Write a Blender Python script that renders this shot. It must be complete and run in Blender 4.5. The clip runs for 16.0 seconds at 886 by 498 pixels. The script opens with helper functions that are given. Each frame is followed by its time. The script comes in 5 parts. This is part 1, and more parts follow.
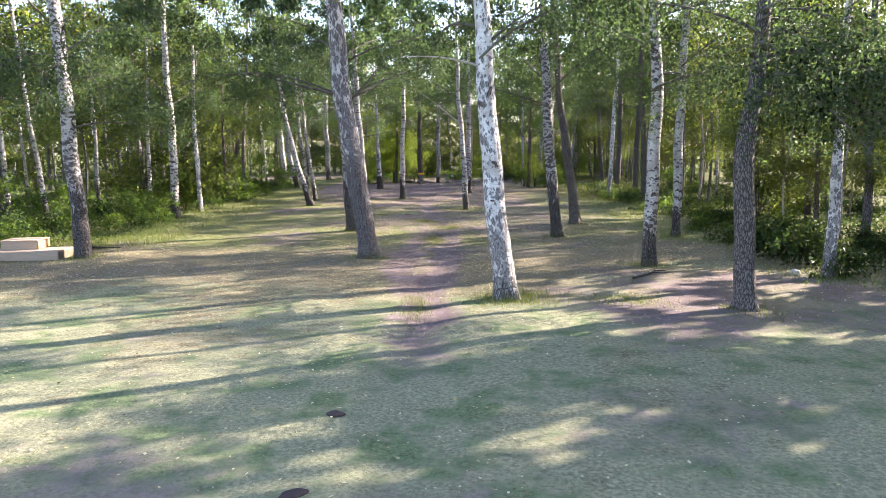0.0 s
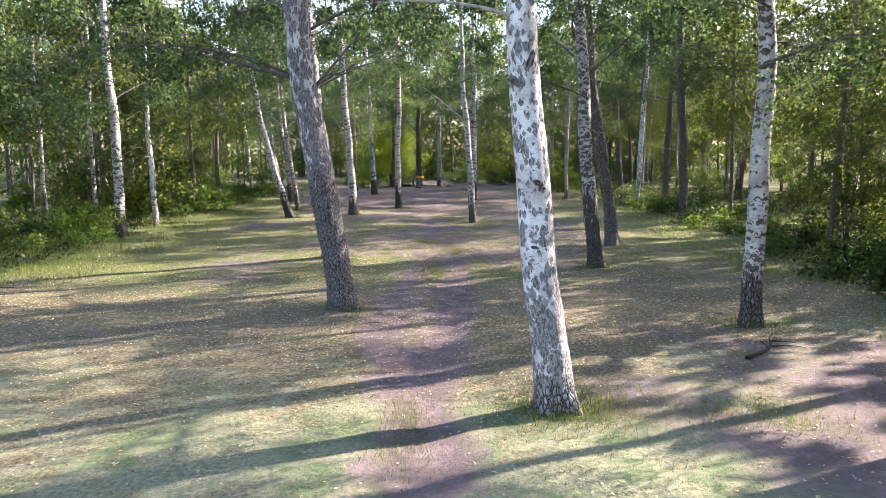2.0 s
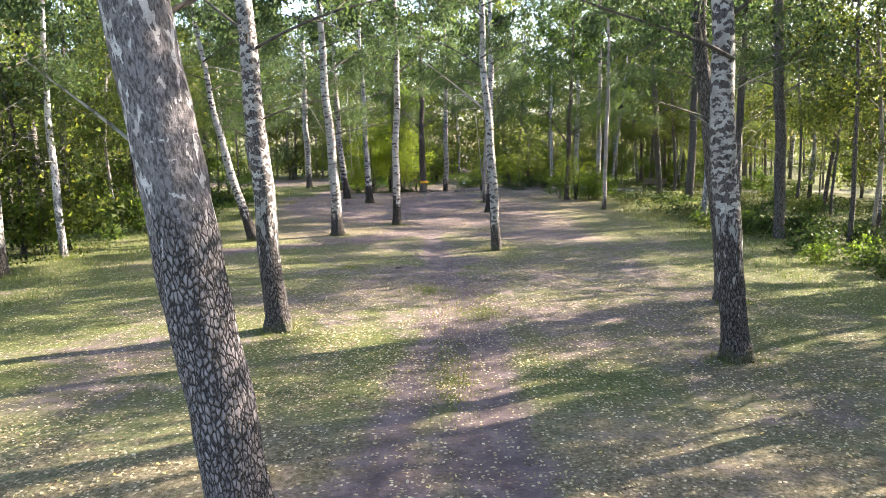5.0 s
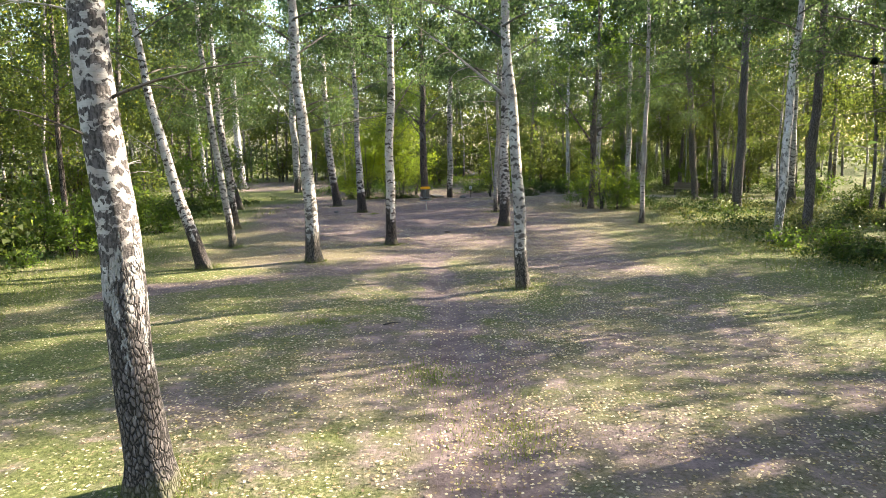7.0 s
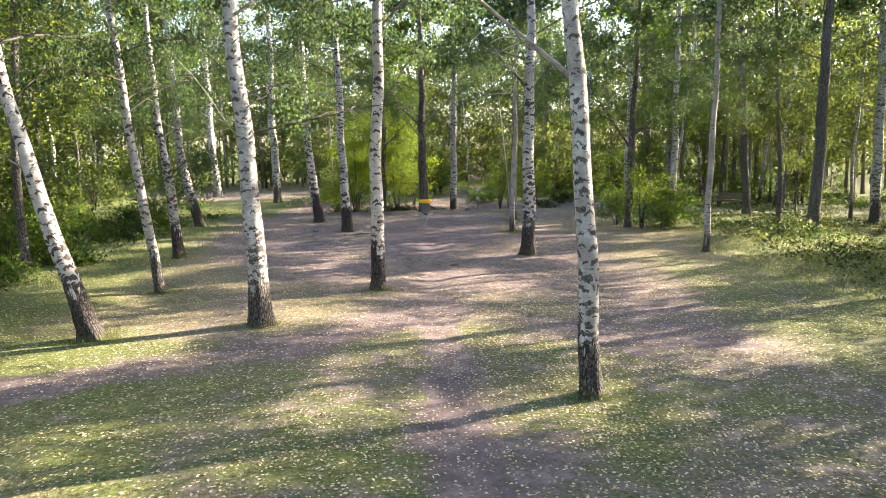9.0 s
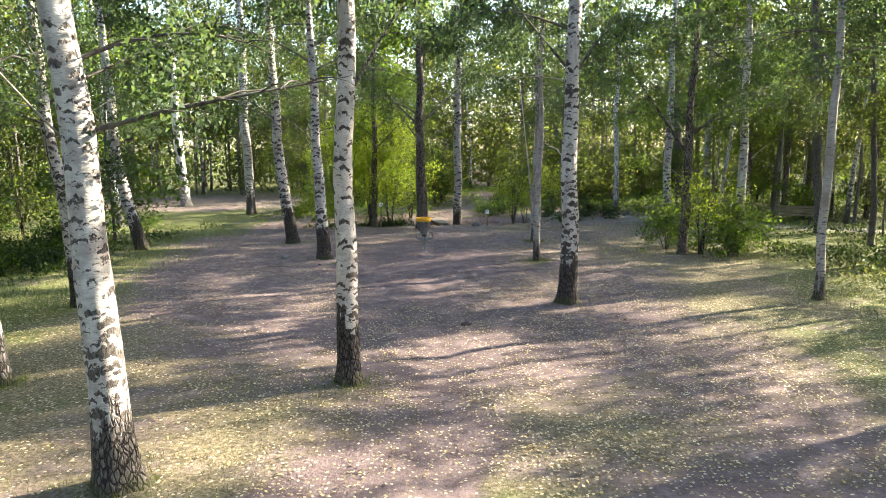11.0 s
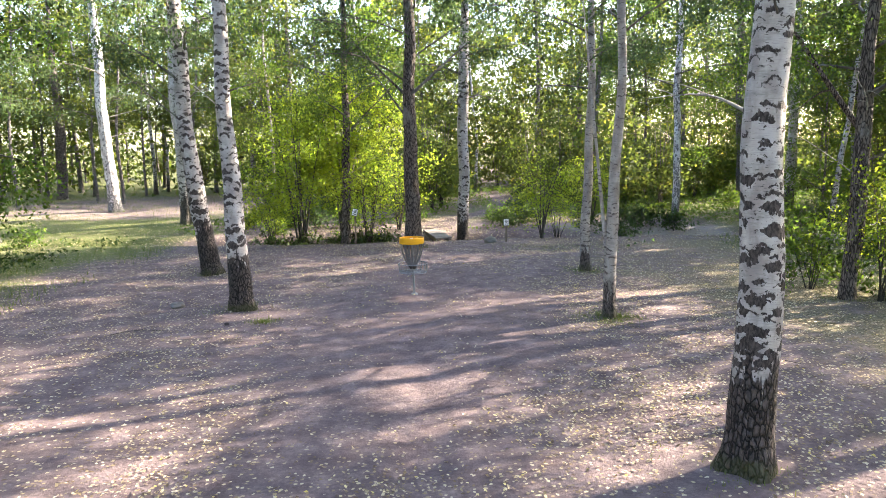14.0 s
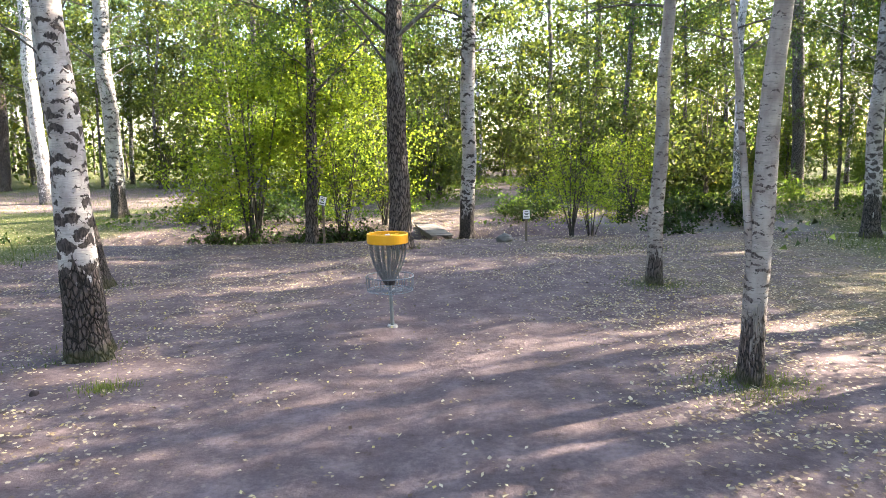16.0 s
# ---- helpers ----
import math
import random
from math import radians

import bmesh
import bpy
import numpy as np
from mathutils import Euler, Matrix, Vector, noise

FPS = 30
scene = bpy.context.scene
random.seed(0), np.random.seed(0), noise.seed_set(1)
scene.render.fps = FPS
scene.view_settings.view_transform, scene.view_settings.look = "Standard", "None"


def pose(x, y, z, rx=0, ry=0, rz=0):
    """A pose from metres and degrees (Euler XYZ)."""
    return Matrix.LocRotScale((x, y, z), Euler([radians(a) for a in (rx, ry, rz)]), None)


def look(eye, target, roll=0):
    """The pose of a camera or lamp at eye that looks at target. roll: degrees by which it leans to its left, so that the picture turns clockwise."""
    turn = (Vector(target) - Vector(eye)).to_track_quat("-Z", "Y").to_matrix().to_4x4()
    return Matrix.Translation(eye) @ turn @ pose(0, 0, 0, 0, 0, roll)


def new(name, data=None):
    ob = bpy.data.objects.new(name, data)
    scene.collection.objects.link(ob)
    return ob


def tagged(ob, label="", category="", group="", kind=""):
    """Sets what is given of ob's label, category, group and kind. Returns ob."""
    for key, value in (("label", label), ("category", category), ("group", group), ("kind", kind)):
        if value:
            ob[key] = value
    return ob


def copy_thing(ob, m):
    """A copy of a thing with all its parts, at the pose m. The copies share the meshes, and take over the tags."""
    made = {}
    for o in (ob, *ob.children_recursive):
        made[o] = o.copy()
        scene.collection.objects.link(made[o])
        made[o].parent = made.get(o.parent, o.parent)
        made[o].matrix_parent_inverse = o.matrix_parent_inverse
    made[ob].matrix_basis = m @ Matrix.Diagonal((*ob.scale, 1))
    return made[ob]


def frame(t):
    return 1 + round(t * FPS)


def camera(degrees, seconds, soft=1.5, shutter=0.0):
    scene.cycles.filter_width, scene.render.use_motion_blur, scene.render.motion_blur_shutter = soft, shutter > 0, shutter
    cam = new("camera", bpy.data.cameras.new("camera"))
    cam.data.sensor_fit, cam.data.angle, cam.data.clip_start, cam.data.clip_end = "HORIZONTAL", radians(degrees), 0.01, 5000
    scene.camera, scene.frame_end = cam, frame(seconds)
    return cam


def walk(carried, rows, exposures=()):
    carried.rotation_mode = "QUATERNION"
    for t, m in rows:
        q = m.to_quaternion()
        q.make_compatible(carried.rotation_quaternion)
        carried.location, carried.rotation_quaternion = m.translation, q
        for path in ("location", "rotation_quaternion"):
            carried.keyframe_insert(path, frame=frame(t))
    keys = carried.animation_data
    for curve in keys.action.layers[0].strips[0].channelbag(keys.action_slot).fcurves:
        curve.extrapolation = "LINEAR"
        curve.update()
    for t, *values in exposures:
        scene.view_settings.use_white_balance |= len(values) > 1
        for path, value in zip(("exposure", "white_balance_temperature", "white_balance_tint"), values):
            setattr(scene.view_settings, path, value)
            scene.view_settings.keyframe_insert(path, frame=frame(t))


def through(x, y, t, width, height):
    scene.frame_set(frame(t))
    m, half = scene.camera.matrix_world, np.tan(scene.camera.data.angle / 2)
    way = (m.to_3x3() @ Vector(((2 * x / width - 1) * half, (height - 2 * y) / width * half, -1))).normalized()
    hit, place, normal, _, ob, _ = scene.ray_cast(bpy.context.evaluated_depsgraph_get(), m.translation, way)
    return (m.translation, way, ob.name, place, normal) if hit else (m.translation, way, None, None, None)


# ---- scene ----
cam = camera(64.7, 16.0, soft=0.62)
METRES, EYE, TILT, LEAN, TURN = 54.0, 3.36, 0.0, 0.0, 0.0
ROWS = [
    (0.0, 0.0, 0.0, 0.0, -0.09, -8.06, 0.6),
    (0.5, 0.0005, 0.0276, 0.0006, -0.09, -8.08, 0.64),
    (1.0, 0.0006, 0.0569, 0.001, -0.09, -8.08, 0.74),
    (1.5, -0.0002, 0.0891, 0.0021, -0.08, -8.12, 0.77),
    (2.0, -0.0013, 0.1203, 0.0029, -0.06, -8.15, 0.79),
    (2.5, -0.003, 0.1507, 0.0032, -0.03, -8.21, 0.83),
    (3.0, -0.0059, 0.1817, 0.0034, -0.03, -8.22, 0.83),
    (3.5, -0.0059, 0.2137, 0.0034, 0.05, -8.22, 0.82),
    (4.0, -0.0065, 0.2399, 0.004, 0.08, -8.25, 0.91),
    (6.5, -0.0081, 0.3755, 0.005, 0.36, -8.31, 0.99),
    (7.0, -0.0102, 0.4105, 0.0056, 0.36, -8.33, 0.97),
    (7.5, -0.0125, 0.4456, 0.0058, 0.35, -8.33, 0.96),
    (8.0, -0.0142, 0.4812, 0.0064, 0.33, -8.3, 0.89),
    (8.5, -0.0156, 0.515, 0.0077, 0.29, -8.3, 0.89),
    (9.0, -0.0157, 0.55, 0.0088, 0.23, -8.28, 0.89),
    (11.5, -0.0205, 0.7164, 0.0109, 0.12, -8.19, 0.78),
    (12.0, -0.021, 0.7489, 0.0082, 0.12, -8.17, 0.78),
    (12.5, -0.0214, 0.781, 0.0058, 0.09, -8.18, 0.76),
    (13.0, -0.021, 0.8126, 0.0045, 0.07, -8.2, 0.81),
    (13.5, -0.0206, 0.8457, 0.0026, 0.06, -8.23, 0.83),
    (14.0, -0.0206, 0.8798, 0.0004, 0.08, -8.27, 0.89),
    (14.5, -0.0209, 0.9117, -0.0026, 0.08, -8.28, 0.91),
    (15.0, -0.0208, 0.9424, -0.0066, 0.08, -8.29, 0.91),
    (15.5, -0.0204, 0.9714, -0.0112, 0.09, -8.33, 0.88),
    (16.0, -0.0203, 0.9978, -0.0157, 0.05, -8.33, 0.78),
]
EXPOSURES = [(0.0, 2.55, 6400, 17), (2.0, 2.47, 6350, 17), (4.0, 2.78, 6500, 16), (6.5, 2.62, 6950, 7), (8.5, 2.84, 7050, 9), (11.5, 2.74, 6950, 5), (12.5, 2.92, 6950, 6), (13.5, 3.14, 6900, 9), (15.0, 3.55, 6600, 13), (16.0, 3.42, 6800, 12)]
walk(cam, [(t, pose(0, 0, EYE, TILT, LEAN, TURN) @ pose(METRES * x, METRES * y, METRES * z, 90 + pitch, roll, yaw)) for t, x, y, z, yaw, pitch, roll in ROWS], EXPOSURES)

# ---- world, sun ----
SUN_AZ, SUN_EL = 23.5, 26.0  # degrees ahead of +x, and above the horizon
sky_world = bpy.data.worlds.new("sky")
scene.world = sky_world
sky_world.use_nodes = True
wn = sky_world.node_tree
wn.nodes.clear()
sky = wn.nodes.new("ShaderNodeTexSky")
sky.sky_type = "NISHITA"
sky.sun_disc = False
sky.sun_elevation = radians(SUN_EL)
sky.sun_rotation = radians(90 - SUN_AZ)
sky.dust_density = 1.5
wbg = wn.nodes.new("ShaderNodeBackground")
wbg.inputs["Strength"].default_value = 0.115
wout = wn.nodes.new("ShaderNodeOutputWorld")
wn.links.new(sky.outputs["Color"], wbg.inputs["Color"])
wn.links.new(wbg.outputs["Background"], wout.inputs["Surface"])

sun_dir = Vector((math.cos(radians(SUN_EL)) * math.cos(radians(SUN_AZ)), math.cos(radians(SUN_EL)) * math.sin(radians(SUN_AZ)), math.sin(radians(SUN_EL))))
sun = new("sun", bpy.data.lights.new("sun", "SUN"))
sun.data.energy = 5.0
sun.data.angle = radians(0.55)
sun.data.color = (1.0, 0.89, 0.73)
sun.matrix_world = look(sun_dir * 200, (0, 0, 0))


# ---- materials ----
class Nodes:
    """A small hand for wiring node materials."""

    def __init__(self, name):
        self.mat = bpy.data.materials.new(name)
        self.mat.use_nodes = True
        self.tree = self.mat.node_tree
        self.tree.nodes.clear()

    def add(self, kind):
        return self.tree.nodes.new(kind)

    def link(self, a, b):
        if isinstance(a, bpy.types.NodeSocket):
            self.tree.links.new(a, b)
        elif b.type == "RGBA" and len(a) == 3:
            b.default_value = (*a, 1)
        else:
            b.default_value = a

    def math(self, op, a, b=0.0, clamp=False):
        n = self.add("ShaderNodeMath")
        n.operation, n.use_clamp = op, clamp
        self.link(a, n.inputs[0])
        self.link(b, n.inputs[1])
        return n.outputs[0]

    def step(self, v, lo, hi, a=0.0, b=1.0):
        n = self.add("ShaderNodeMapRange")
        n.interpolation_type = "SMOOTHSTEP"
        for s, x in zip(n.inputs, (v, lo, hi, a, b)):
            self.link(x, s)
        return n.outputs[0]

    def mix(self, f, a, b, mode="MIX"):
        n = self.add("ShaderNodeMix")
        n.data_type, n.blend_type = "RGBA", mode
        self.link(f, n.inputs[0])
        self.link(a, n.inputs[6])
        self.link(b, n.inputs[7])
        return n.outputs[2]

    def coords(self, scale=(1, 1, 1), jitter=0.0, world=False):
        c = self.add("ShaderNodeNewGeometry").outputs["Position"] if world else self.add("ShaderNodeTexCoord").outputs["Object"]
        if jitter:
            r = self.add("ShaderNodeObjectInfo").outputs["Random"]
            v = self.add("ShaderNodeVectorMath")
            v.operation = "ADD"
            self.link(c, v.inputs[0])
            self.link(self.math("MULTIPLY", r, jitter), v.inputs[1])
            c = v.outputs[0]
        v = self.add("ShaderNodeVectorMath")
        v.operation = "MULTIPLY"
        self.link(c, v.inputs[0])
        v.inputs[1].default_value = scale
        return v.outputs[0]

    def vector(self, name):
        n = self.add("ShaderNodeAttribute")
        n.attribute_name = name
        return n.outputs["Vector"]

    def trunk_coords(self, jitter):
        """Places on an upright trunk, shifted for each tree."""
        v = self.add("ShaderNodeVectorMath")
        v.operation = "ADD"
        self.link(self.vector("bark"), v.inputs[0])
        self.link(self.math("MULTIPLY", self.add("ShaderNodeObjectInfo").outputs["Random"], jitter), v.inputs[1])
        return v.outputs[0]

    def scaled(self, vec, scale, shift=0.0):
        v = self.add("ShaderNodeVectorMath")
        v.operation = "MULTIPLY_ADD"
        self.link(vec, v.inputs[0])
        v.inputs[1].default_value = scale
        v.inputs[2].default_value = (shift, shift, shift)
        return v.outputs[0]

    def noise(self, vec, scale=1.0, detail=4.0, rough=0.55, warp=0.0):
        n = self.add("ShaderNodeTexNoise")
        self.link(vec, n.inputs["Vector"])
        n.inputs["Scale"].default_value = scale
        n.inputs["Detail"].default_value = detail
        n.inputs["Roughness"].default_value = rough
        n.inputs["Distortion"].default_value = warp
        return n.outputs["Fac"]

    def cells(self, vec, scale=1.0, feature="F1"):
        n = self.add("ShaderNodeTexVoronoi")
        n.feature = feature
        self.link(vec, n.inputs["Vector"])
        n.inputs["Scale"].default_value = scale
        return n.outputs["Distance"]

    def warped(self, vec, amount, scale):
        n = self.add("ShaderNodeTexNoise")
        self.link(vec, n.inputs["Vector"])
        n.inputs["Scale"].default_value = scale
        n.inputs["Detail"].default_value = 3
        s = self.add("ShaderNodeVectorMath")
        s.operation = "MULTIPLY_ADD"
        self.link(n.outputs["Color"], s.inputs[0])
        s.inputs[1].default_value = (amount, amount, amount)
        self.link(vec, s.inputs[2])
        return s.outputs[0]

    def attr(self, name):
        n = self.add("ShaderNodeAttribute")
        n.attribute_name = name
        return n.outputs["Fac"]

    def island(self):
        return self.add("ShaderNodeNewGeometry").outputs["Random Per Island"]

    def ramp(self, f, *stops):
        n = self.add("ShaderNodeValToRGB")
        els = n.color_ramp.elements
        while len(els) < len(stops):
            els.new(0.5)
        for e, (p, c) in zip(els, stops):
            e.position, e.color = p, (*c, 1)
        self.link(f, n.inputs[0])
        return n.outputs[0]

    def surface(self, colour, rough=0.8, metal=0.0, bump=None, strength=0.5, depth=0.01, through=None, share=0.4, spec=0.5):
        p = self.add("ShaderNodeBsdfPrincipled")
        self.link(colour, p.inputs["Base Color"])
        self.link(rough, p.inputs["Roughness"])
        p.inputs["Metallic"].default_value = metal
        p.inputs["Specular IOR Level"].default_value = spec
        if bump is not None:
            b = self.add("ShaderNodeBump")
            b.inputs["Strength"].default_value = strength
            b.inputs["Distance"].default_value = depth
            self.link(bump, b.inputs["Height"])
            self.link(b.outputs[0], p.inputs["Normal"])
        out = self.add("ShaderNodeOutputMaterial")
        last = p.outputs[0]
        if through is not None:
            t = self.add("ShaderNodeBsdfTranslucent")
            self.link(through, t.inputs["Color"])
            m = self.add("ShaderNodeMixShader")
            m.inputs[0].default_value = share
            self.link(last, m.inputs[1])
            self.link(t.outputs[0], m.inputs[2])
            last = m.outputs[0]
        self.link(last, out.inputs["Surface"])
        return self.mat


def birch_bark(name, white, grey, marks, base, lozenge=False, size=(0.17, 0.2), plates=(19, 19, 8), peel=0.57):
    """Birch bark: pale skin with short cross-wise pores, dark chevrons (or grey lozenges) under the old branches,
    and a cracked, plated foot whose teeth reach up to about `base` metres. marks: how many and how large, 0 to 1."""
    n = Nodes(name)
    p = n.trunk_coords(40)
    z = n.add("ShaderNodeSeparateXYZ")
    n.link(n.vector("bark"), z.inputs[0])
    z = z.outputs["Z"]

    def at(scale, shift=0.0):
        return n.scaled(p, scale, shift)

    skin = n.mix(n.step(n.noise(at((5, 5, 2.2)), 1, 4, 0.6), 0.35, 0.68), white, [white[0] * 0.62, white[1] * 0.57, white[2] * 0.56])
    skin = n.mix(n.step(n.noise(at((2.5, 2.5, 9), 6.0), 1, 5, 0.7), 0.5, 0.66, 0, 0.55), skin, [v * 0.45 for v in white])
    pores = n.noise(at((9, 9, 70)), 1, 3, 0.6)
    skin = n.mix(n.step(pores, 0.5, 0.72, 0, 0.6), skin, [v * 0.5 for v in white])
    dash = n.noise(at((16, 16, 75), 7.0), 1, 2, 0.5)
    skin = n.mix(n.step(dash, 0.655, 0.7, 0, 0.85), skin, (0.06, 0.052, 0.05))
    reach = n.noise(at((1.1, 1.1, 0.8), 3.0), 1, 2)
    own = n.math("MULTIPLY", n.math("SUBTRACT", n.add("ShaderNodeObjectInfo").outputs["Random"], 0.5), 0.16)
    much = n.math("ADD", n.math("ADD", own, n.math("MULTIPLY", n.math("SUBTRACT", reach, 0.5), 0.8)), n.math("ADD", n.step(z, base - 0.4, base + 2.6, 0.3, 0.0), marks))

    def mark(k, shift):
        """One mark to a cell, shaped by the distance beside and above its middle: below zero inside."""
        where = n.warped(n.warped(at((k / size[0], k / size[0], k / size[1]), shift), 0.55, 1.6), 0.14, 9.0)
        vor = n.add("ShaderNodeTexVoronoi")
        n.link(where, vor.inputs["Vector"])
        vor.inputs["Scale"].default_value = 1.0
        off = n.add("ShaderNodeVectorMath")
        off.operation = "SUBTRACT"
        n.link(where, off.inputs[0])
        n.link(vor.outputs["Position"], off.inputs[1])
        d = n.add("ShaderNodeSeparateXYZ")
        n.link(off.outputs[0], d.inputs[0])
        beside = n.math("ADD", n.math("ABSOLUTE", d.outputs[0]), n.math("ABSOLUTE", d.outputs[1]))
        pick = n.add("ShaderNodeSeparateColor")
        n.link(vor.outputs["Color"], pick.inputs[0])
        big = n.math("MULTIPLY", much, n.step(pick.outputs[0], 0.0, 1.0, 0.45, 1.25))
        if lozenge:
            return n.math("SUBTRACT", n.math("ADD", n.math("ABSOLUTE", d.outputs[2]), beside), n.math("MULTIPLY", big, 1.1))
        rise = n.math("ABSOLUTE", n.math("ADD", d.outputs[2], n.math("MULTIPLY", beside, 0.5)))
        return n.math("MAXIMUM", n.math("SUBTRACT", rise, n.math("MULTIPLY", big, 0.4)), n.math("SUBTRACT", beside, n.math("ADD", big, 0.3)))

    gap = n.math("MINIMUM", mark(1.0, 0.0), n.math("ADD", mark(1.7, 3.3), 0.0 if lozenge else 0.13))
    dark = n.step(n.math("ADD", gap, n.math("MULTIPLY", n.math("SUBTRACT", n.noise(at((45, 45, 30)), 1, 3, 0.7), 0.5), 0.35)), 0.03, -0.03)
    deep = n.noise(at((38, 38, 16)), 1, 4, 0.7)
    patch = n.mix(n.step(deep, 0.4, 0.62), [v * 1.1 for v in grey], [v * 0.3 for v in grey])
    col = n.mix(dark, skin, patch)
    # the foot
    crack = n.cells(n.warped(at(plates), 0.7, 1.6), 1.0, "DISTANCE_TO_EDGE")
    tone = n.noise(at((26, 26, 12), 5.0), 1, 4, 0.65)
    plate = n.mix(n.step(tone, 0.3, 0.7), [v * 1.5 for v in grey], [v * 0.55 for v in grey])
    plate = n.mix(n.step(crack, 0.02, 0.16), [v * 0.16 for v in grey], plate)
    rest = n.step(n.math("SUBTRACT", n.noise(at((11, 11, 3.5), 9.0), 1, 4, 0.7), n.step(z, 0.0, base + 0.3, 0.2, 0.0)), peel - 0.02, peel + 0.04, 0, 0.9)
    plate = n.mix(rest, plate, [v * 0.85 for v in white])
    moss = n.step(n.math("ADD", z, n.math("MULTIPLY", n.noise(p, 4, 2), -0.6)), -0.06, -0.24)
    plate = n.mix(n.math("MULTIPLY", moss, 0.5), plate, (0.075, 0.08, 0.025))
    teeth = n.math("ADD", n.math("MULTIPLY", n.math("SUBTRACT", n.noise(at((14, 14, 2.4), 2.0), 1, 3, 0.6), 0.5), 1.5), n.math("MULTIPLY", n.math("SUBTRACT", n.noise(at((3, 3, 1.0), 4.0), 1, 2), 0.5), 1.6))
    foot = n.step(n.math("ADD", z, teeth), base + 0.06, base - 0.06)
    col = n.mix(foot, col, plate)
    rough_h = n.math("ADD", n.step(crack, 0.0, 0.22), n.math("MULTIPLY", tone, 0.5))
    skin_h = n.math("ADD", n.math("MULTIPLY", n.math("SUBTRACT", 1.0, dark), 0.5), n.math("ADD", n.math("MULTIPLY", n.math("MULTIPLY", deep, dark), 0.7), n.math("MULTIPLY", pores, 0.3)))
    h = n.math("ADD", n.math("MULTIPLY", foot, rough_h), n.math("MULTIPLY", n.math("SUBTRACT", 1.0, foot), skin_h))
    return n.surface(col, 0.75, bump=h, strength=1.0, depth=0.03, spec=0.3)


def rough_bark(name, plate, groove, scale=(16, 16, 4.5), lichen=(0.2, 0.22, 0.18)):
    n = Nodes(name)
    crack = n.cells(n.warped(n.coords(scale, 40), 1.3, 1.1), 1.0, "DISTANCE_TO_EDGE")
    tone = n.noise(n.coords((9, 9, 5), 40), 1, 4)
    col = n.mix(n.step(crack, 0.02, 0.2), groove, n.mix(tone, plate, [v * 0.5 for v in plate]))
    col = n.mix(n.step(n.noise(n.coords((2.5, 2.5, 1.2), 17), 1, 4, 0.65), 0.56, 0.7, 0, 0.55), col, lichen)
    return n.surface(col, 0.9, bump=n.math("ADD", n.step(crack, 0.0, 0.25), n.math("MULTIPLY", tone, 0.4)), strength=0.9, depth=0.025, spec=0.2)


def smooth_bark(name, colour):
    n = Nodes(name)
    tone = n.noise(n.coords((4, 4, 2), 40), 1, 4, 0.6)
    col = n.mix(tone, colour, [v * 0.55 for v in colour])
    dash = n.noise(n.coords((7, 7, 26), 40), 1, 4, 0.65)
    col = n.mix(n.step(dash, 0.55, 0.66, 0, 0.75), col, (0.07, 0.045, 0.04))
    z = n.add("ShaderNodeSeparateXYZ")
    n.link(n.add("ShaderNodeTexCoord").outputs["Object"], z.inputs[0])
    z_up = z.outputs["Z"]
    scar = n.cells(n.warped(n.coords((4, 4, 2.2), 31), 0.3, 4), 1.0)
    blot = n.math("ADD", n.noise(n.coords((9, 9, 4), 63), 1, 5, 0.7), n.step(z_up, 0.0, 3.5, 0.09, 0.0))
    col = n.mix(n.step(blot, 0.54, 0.6, 0, 0.8), col, [v * 0.2 for v in colour])
    col = n.mix(n.step(scar, 0.26, 0.2, 0, 0.9), col, (0.06, 0.055, 0.05))
    col = n.mix(n.step(n.noise(n.coords((3, 3, 1.5), 5), 1, 3), 0.58, 0.66, 0, 0.5), col, (0.2, 0.22, 0.17))
    crack = n.cells(n.warped(n.coords((46, 46, 15), 40), 1.2, 1.0), 1.0, "DISTANCE_TO_EDGE")
    foot = n.step(n.math("ADD", z_up, n.math("MULTIPLY", n.math("SUBTRACT", tone, 0.5), 2.0)), 1.0, 0.0, 0, 0.85)
    col = n.mix(foot, col, n.mix(n.step(crack, 0.0, 0.2), [v * 0.14 for v in colour], n.mix(blot, [v * 0.6 for v in colour], [v * 0.16 for v in colour])))
    return n.surface(col, 0.8, bump=n.math("ADD", n.math("ADD", tone, n.math("MULTIPLY", foot, n.step(crack, 0, 0.25))), n.math("MULTIPLY", dash, 0.6)), strength=0.6, depth=0.014, spec=0.3)


def leaf_mat(name, *greens, glow=1.6, share=0.42, warm=1.0):
    n = Nodes(name)
    r = n.island()
    k = len(greens)
    mean = [sum(g[i] for g in greens) / k for i in range(3)]
    greens = [[0.55 * a + 0.45 * b for a, b in zip(g, mean)] for g in greens]
    at = [0.9 * i / (k - 2) for i in range(k - 1)] + [1.0] if k > 4 else [i / (k - 1) for i in range(k)]
    col = n.ramp(r, *zip(at, greens))
    near = n.noise(n.coords((0.6, 0.6, 0.6), world=True), 1, 2)
    col = n.mix(n.step(near, 0.35, 0.65, 0, 0.35 * warm), col, n.mix(1.0, col, (1.25, 1.05, 0.5), "MULTIPLY"))
    lit = n.mix(1.0, col, (glow * (0.95 + 0.25 * warm), glow * 1.12, glow * (0.85 - 0.35 * warm)), "MULTIPLY")
    return n.surface(col, 0.6, through=lit, share=share, spec=0.2)


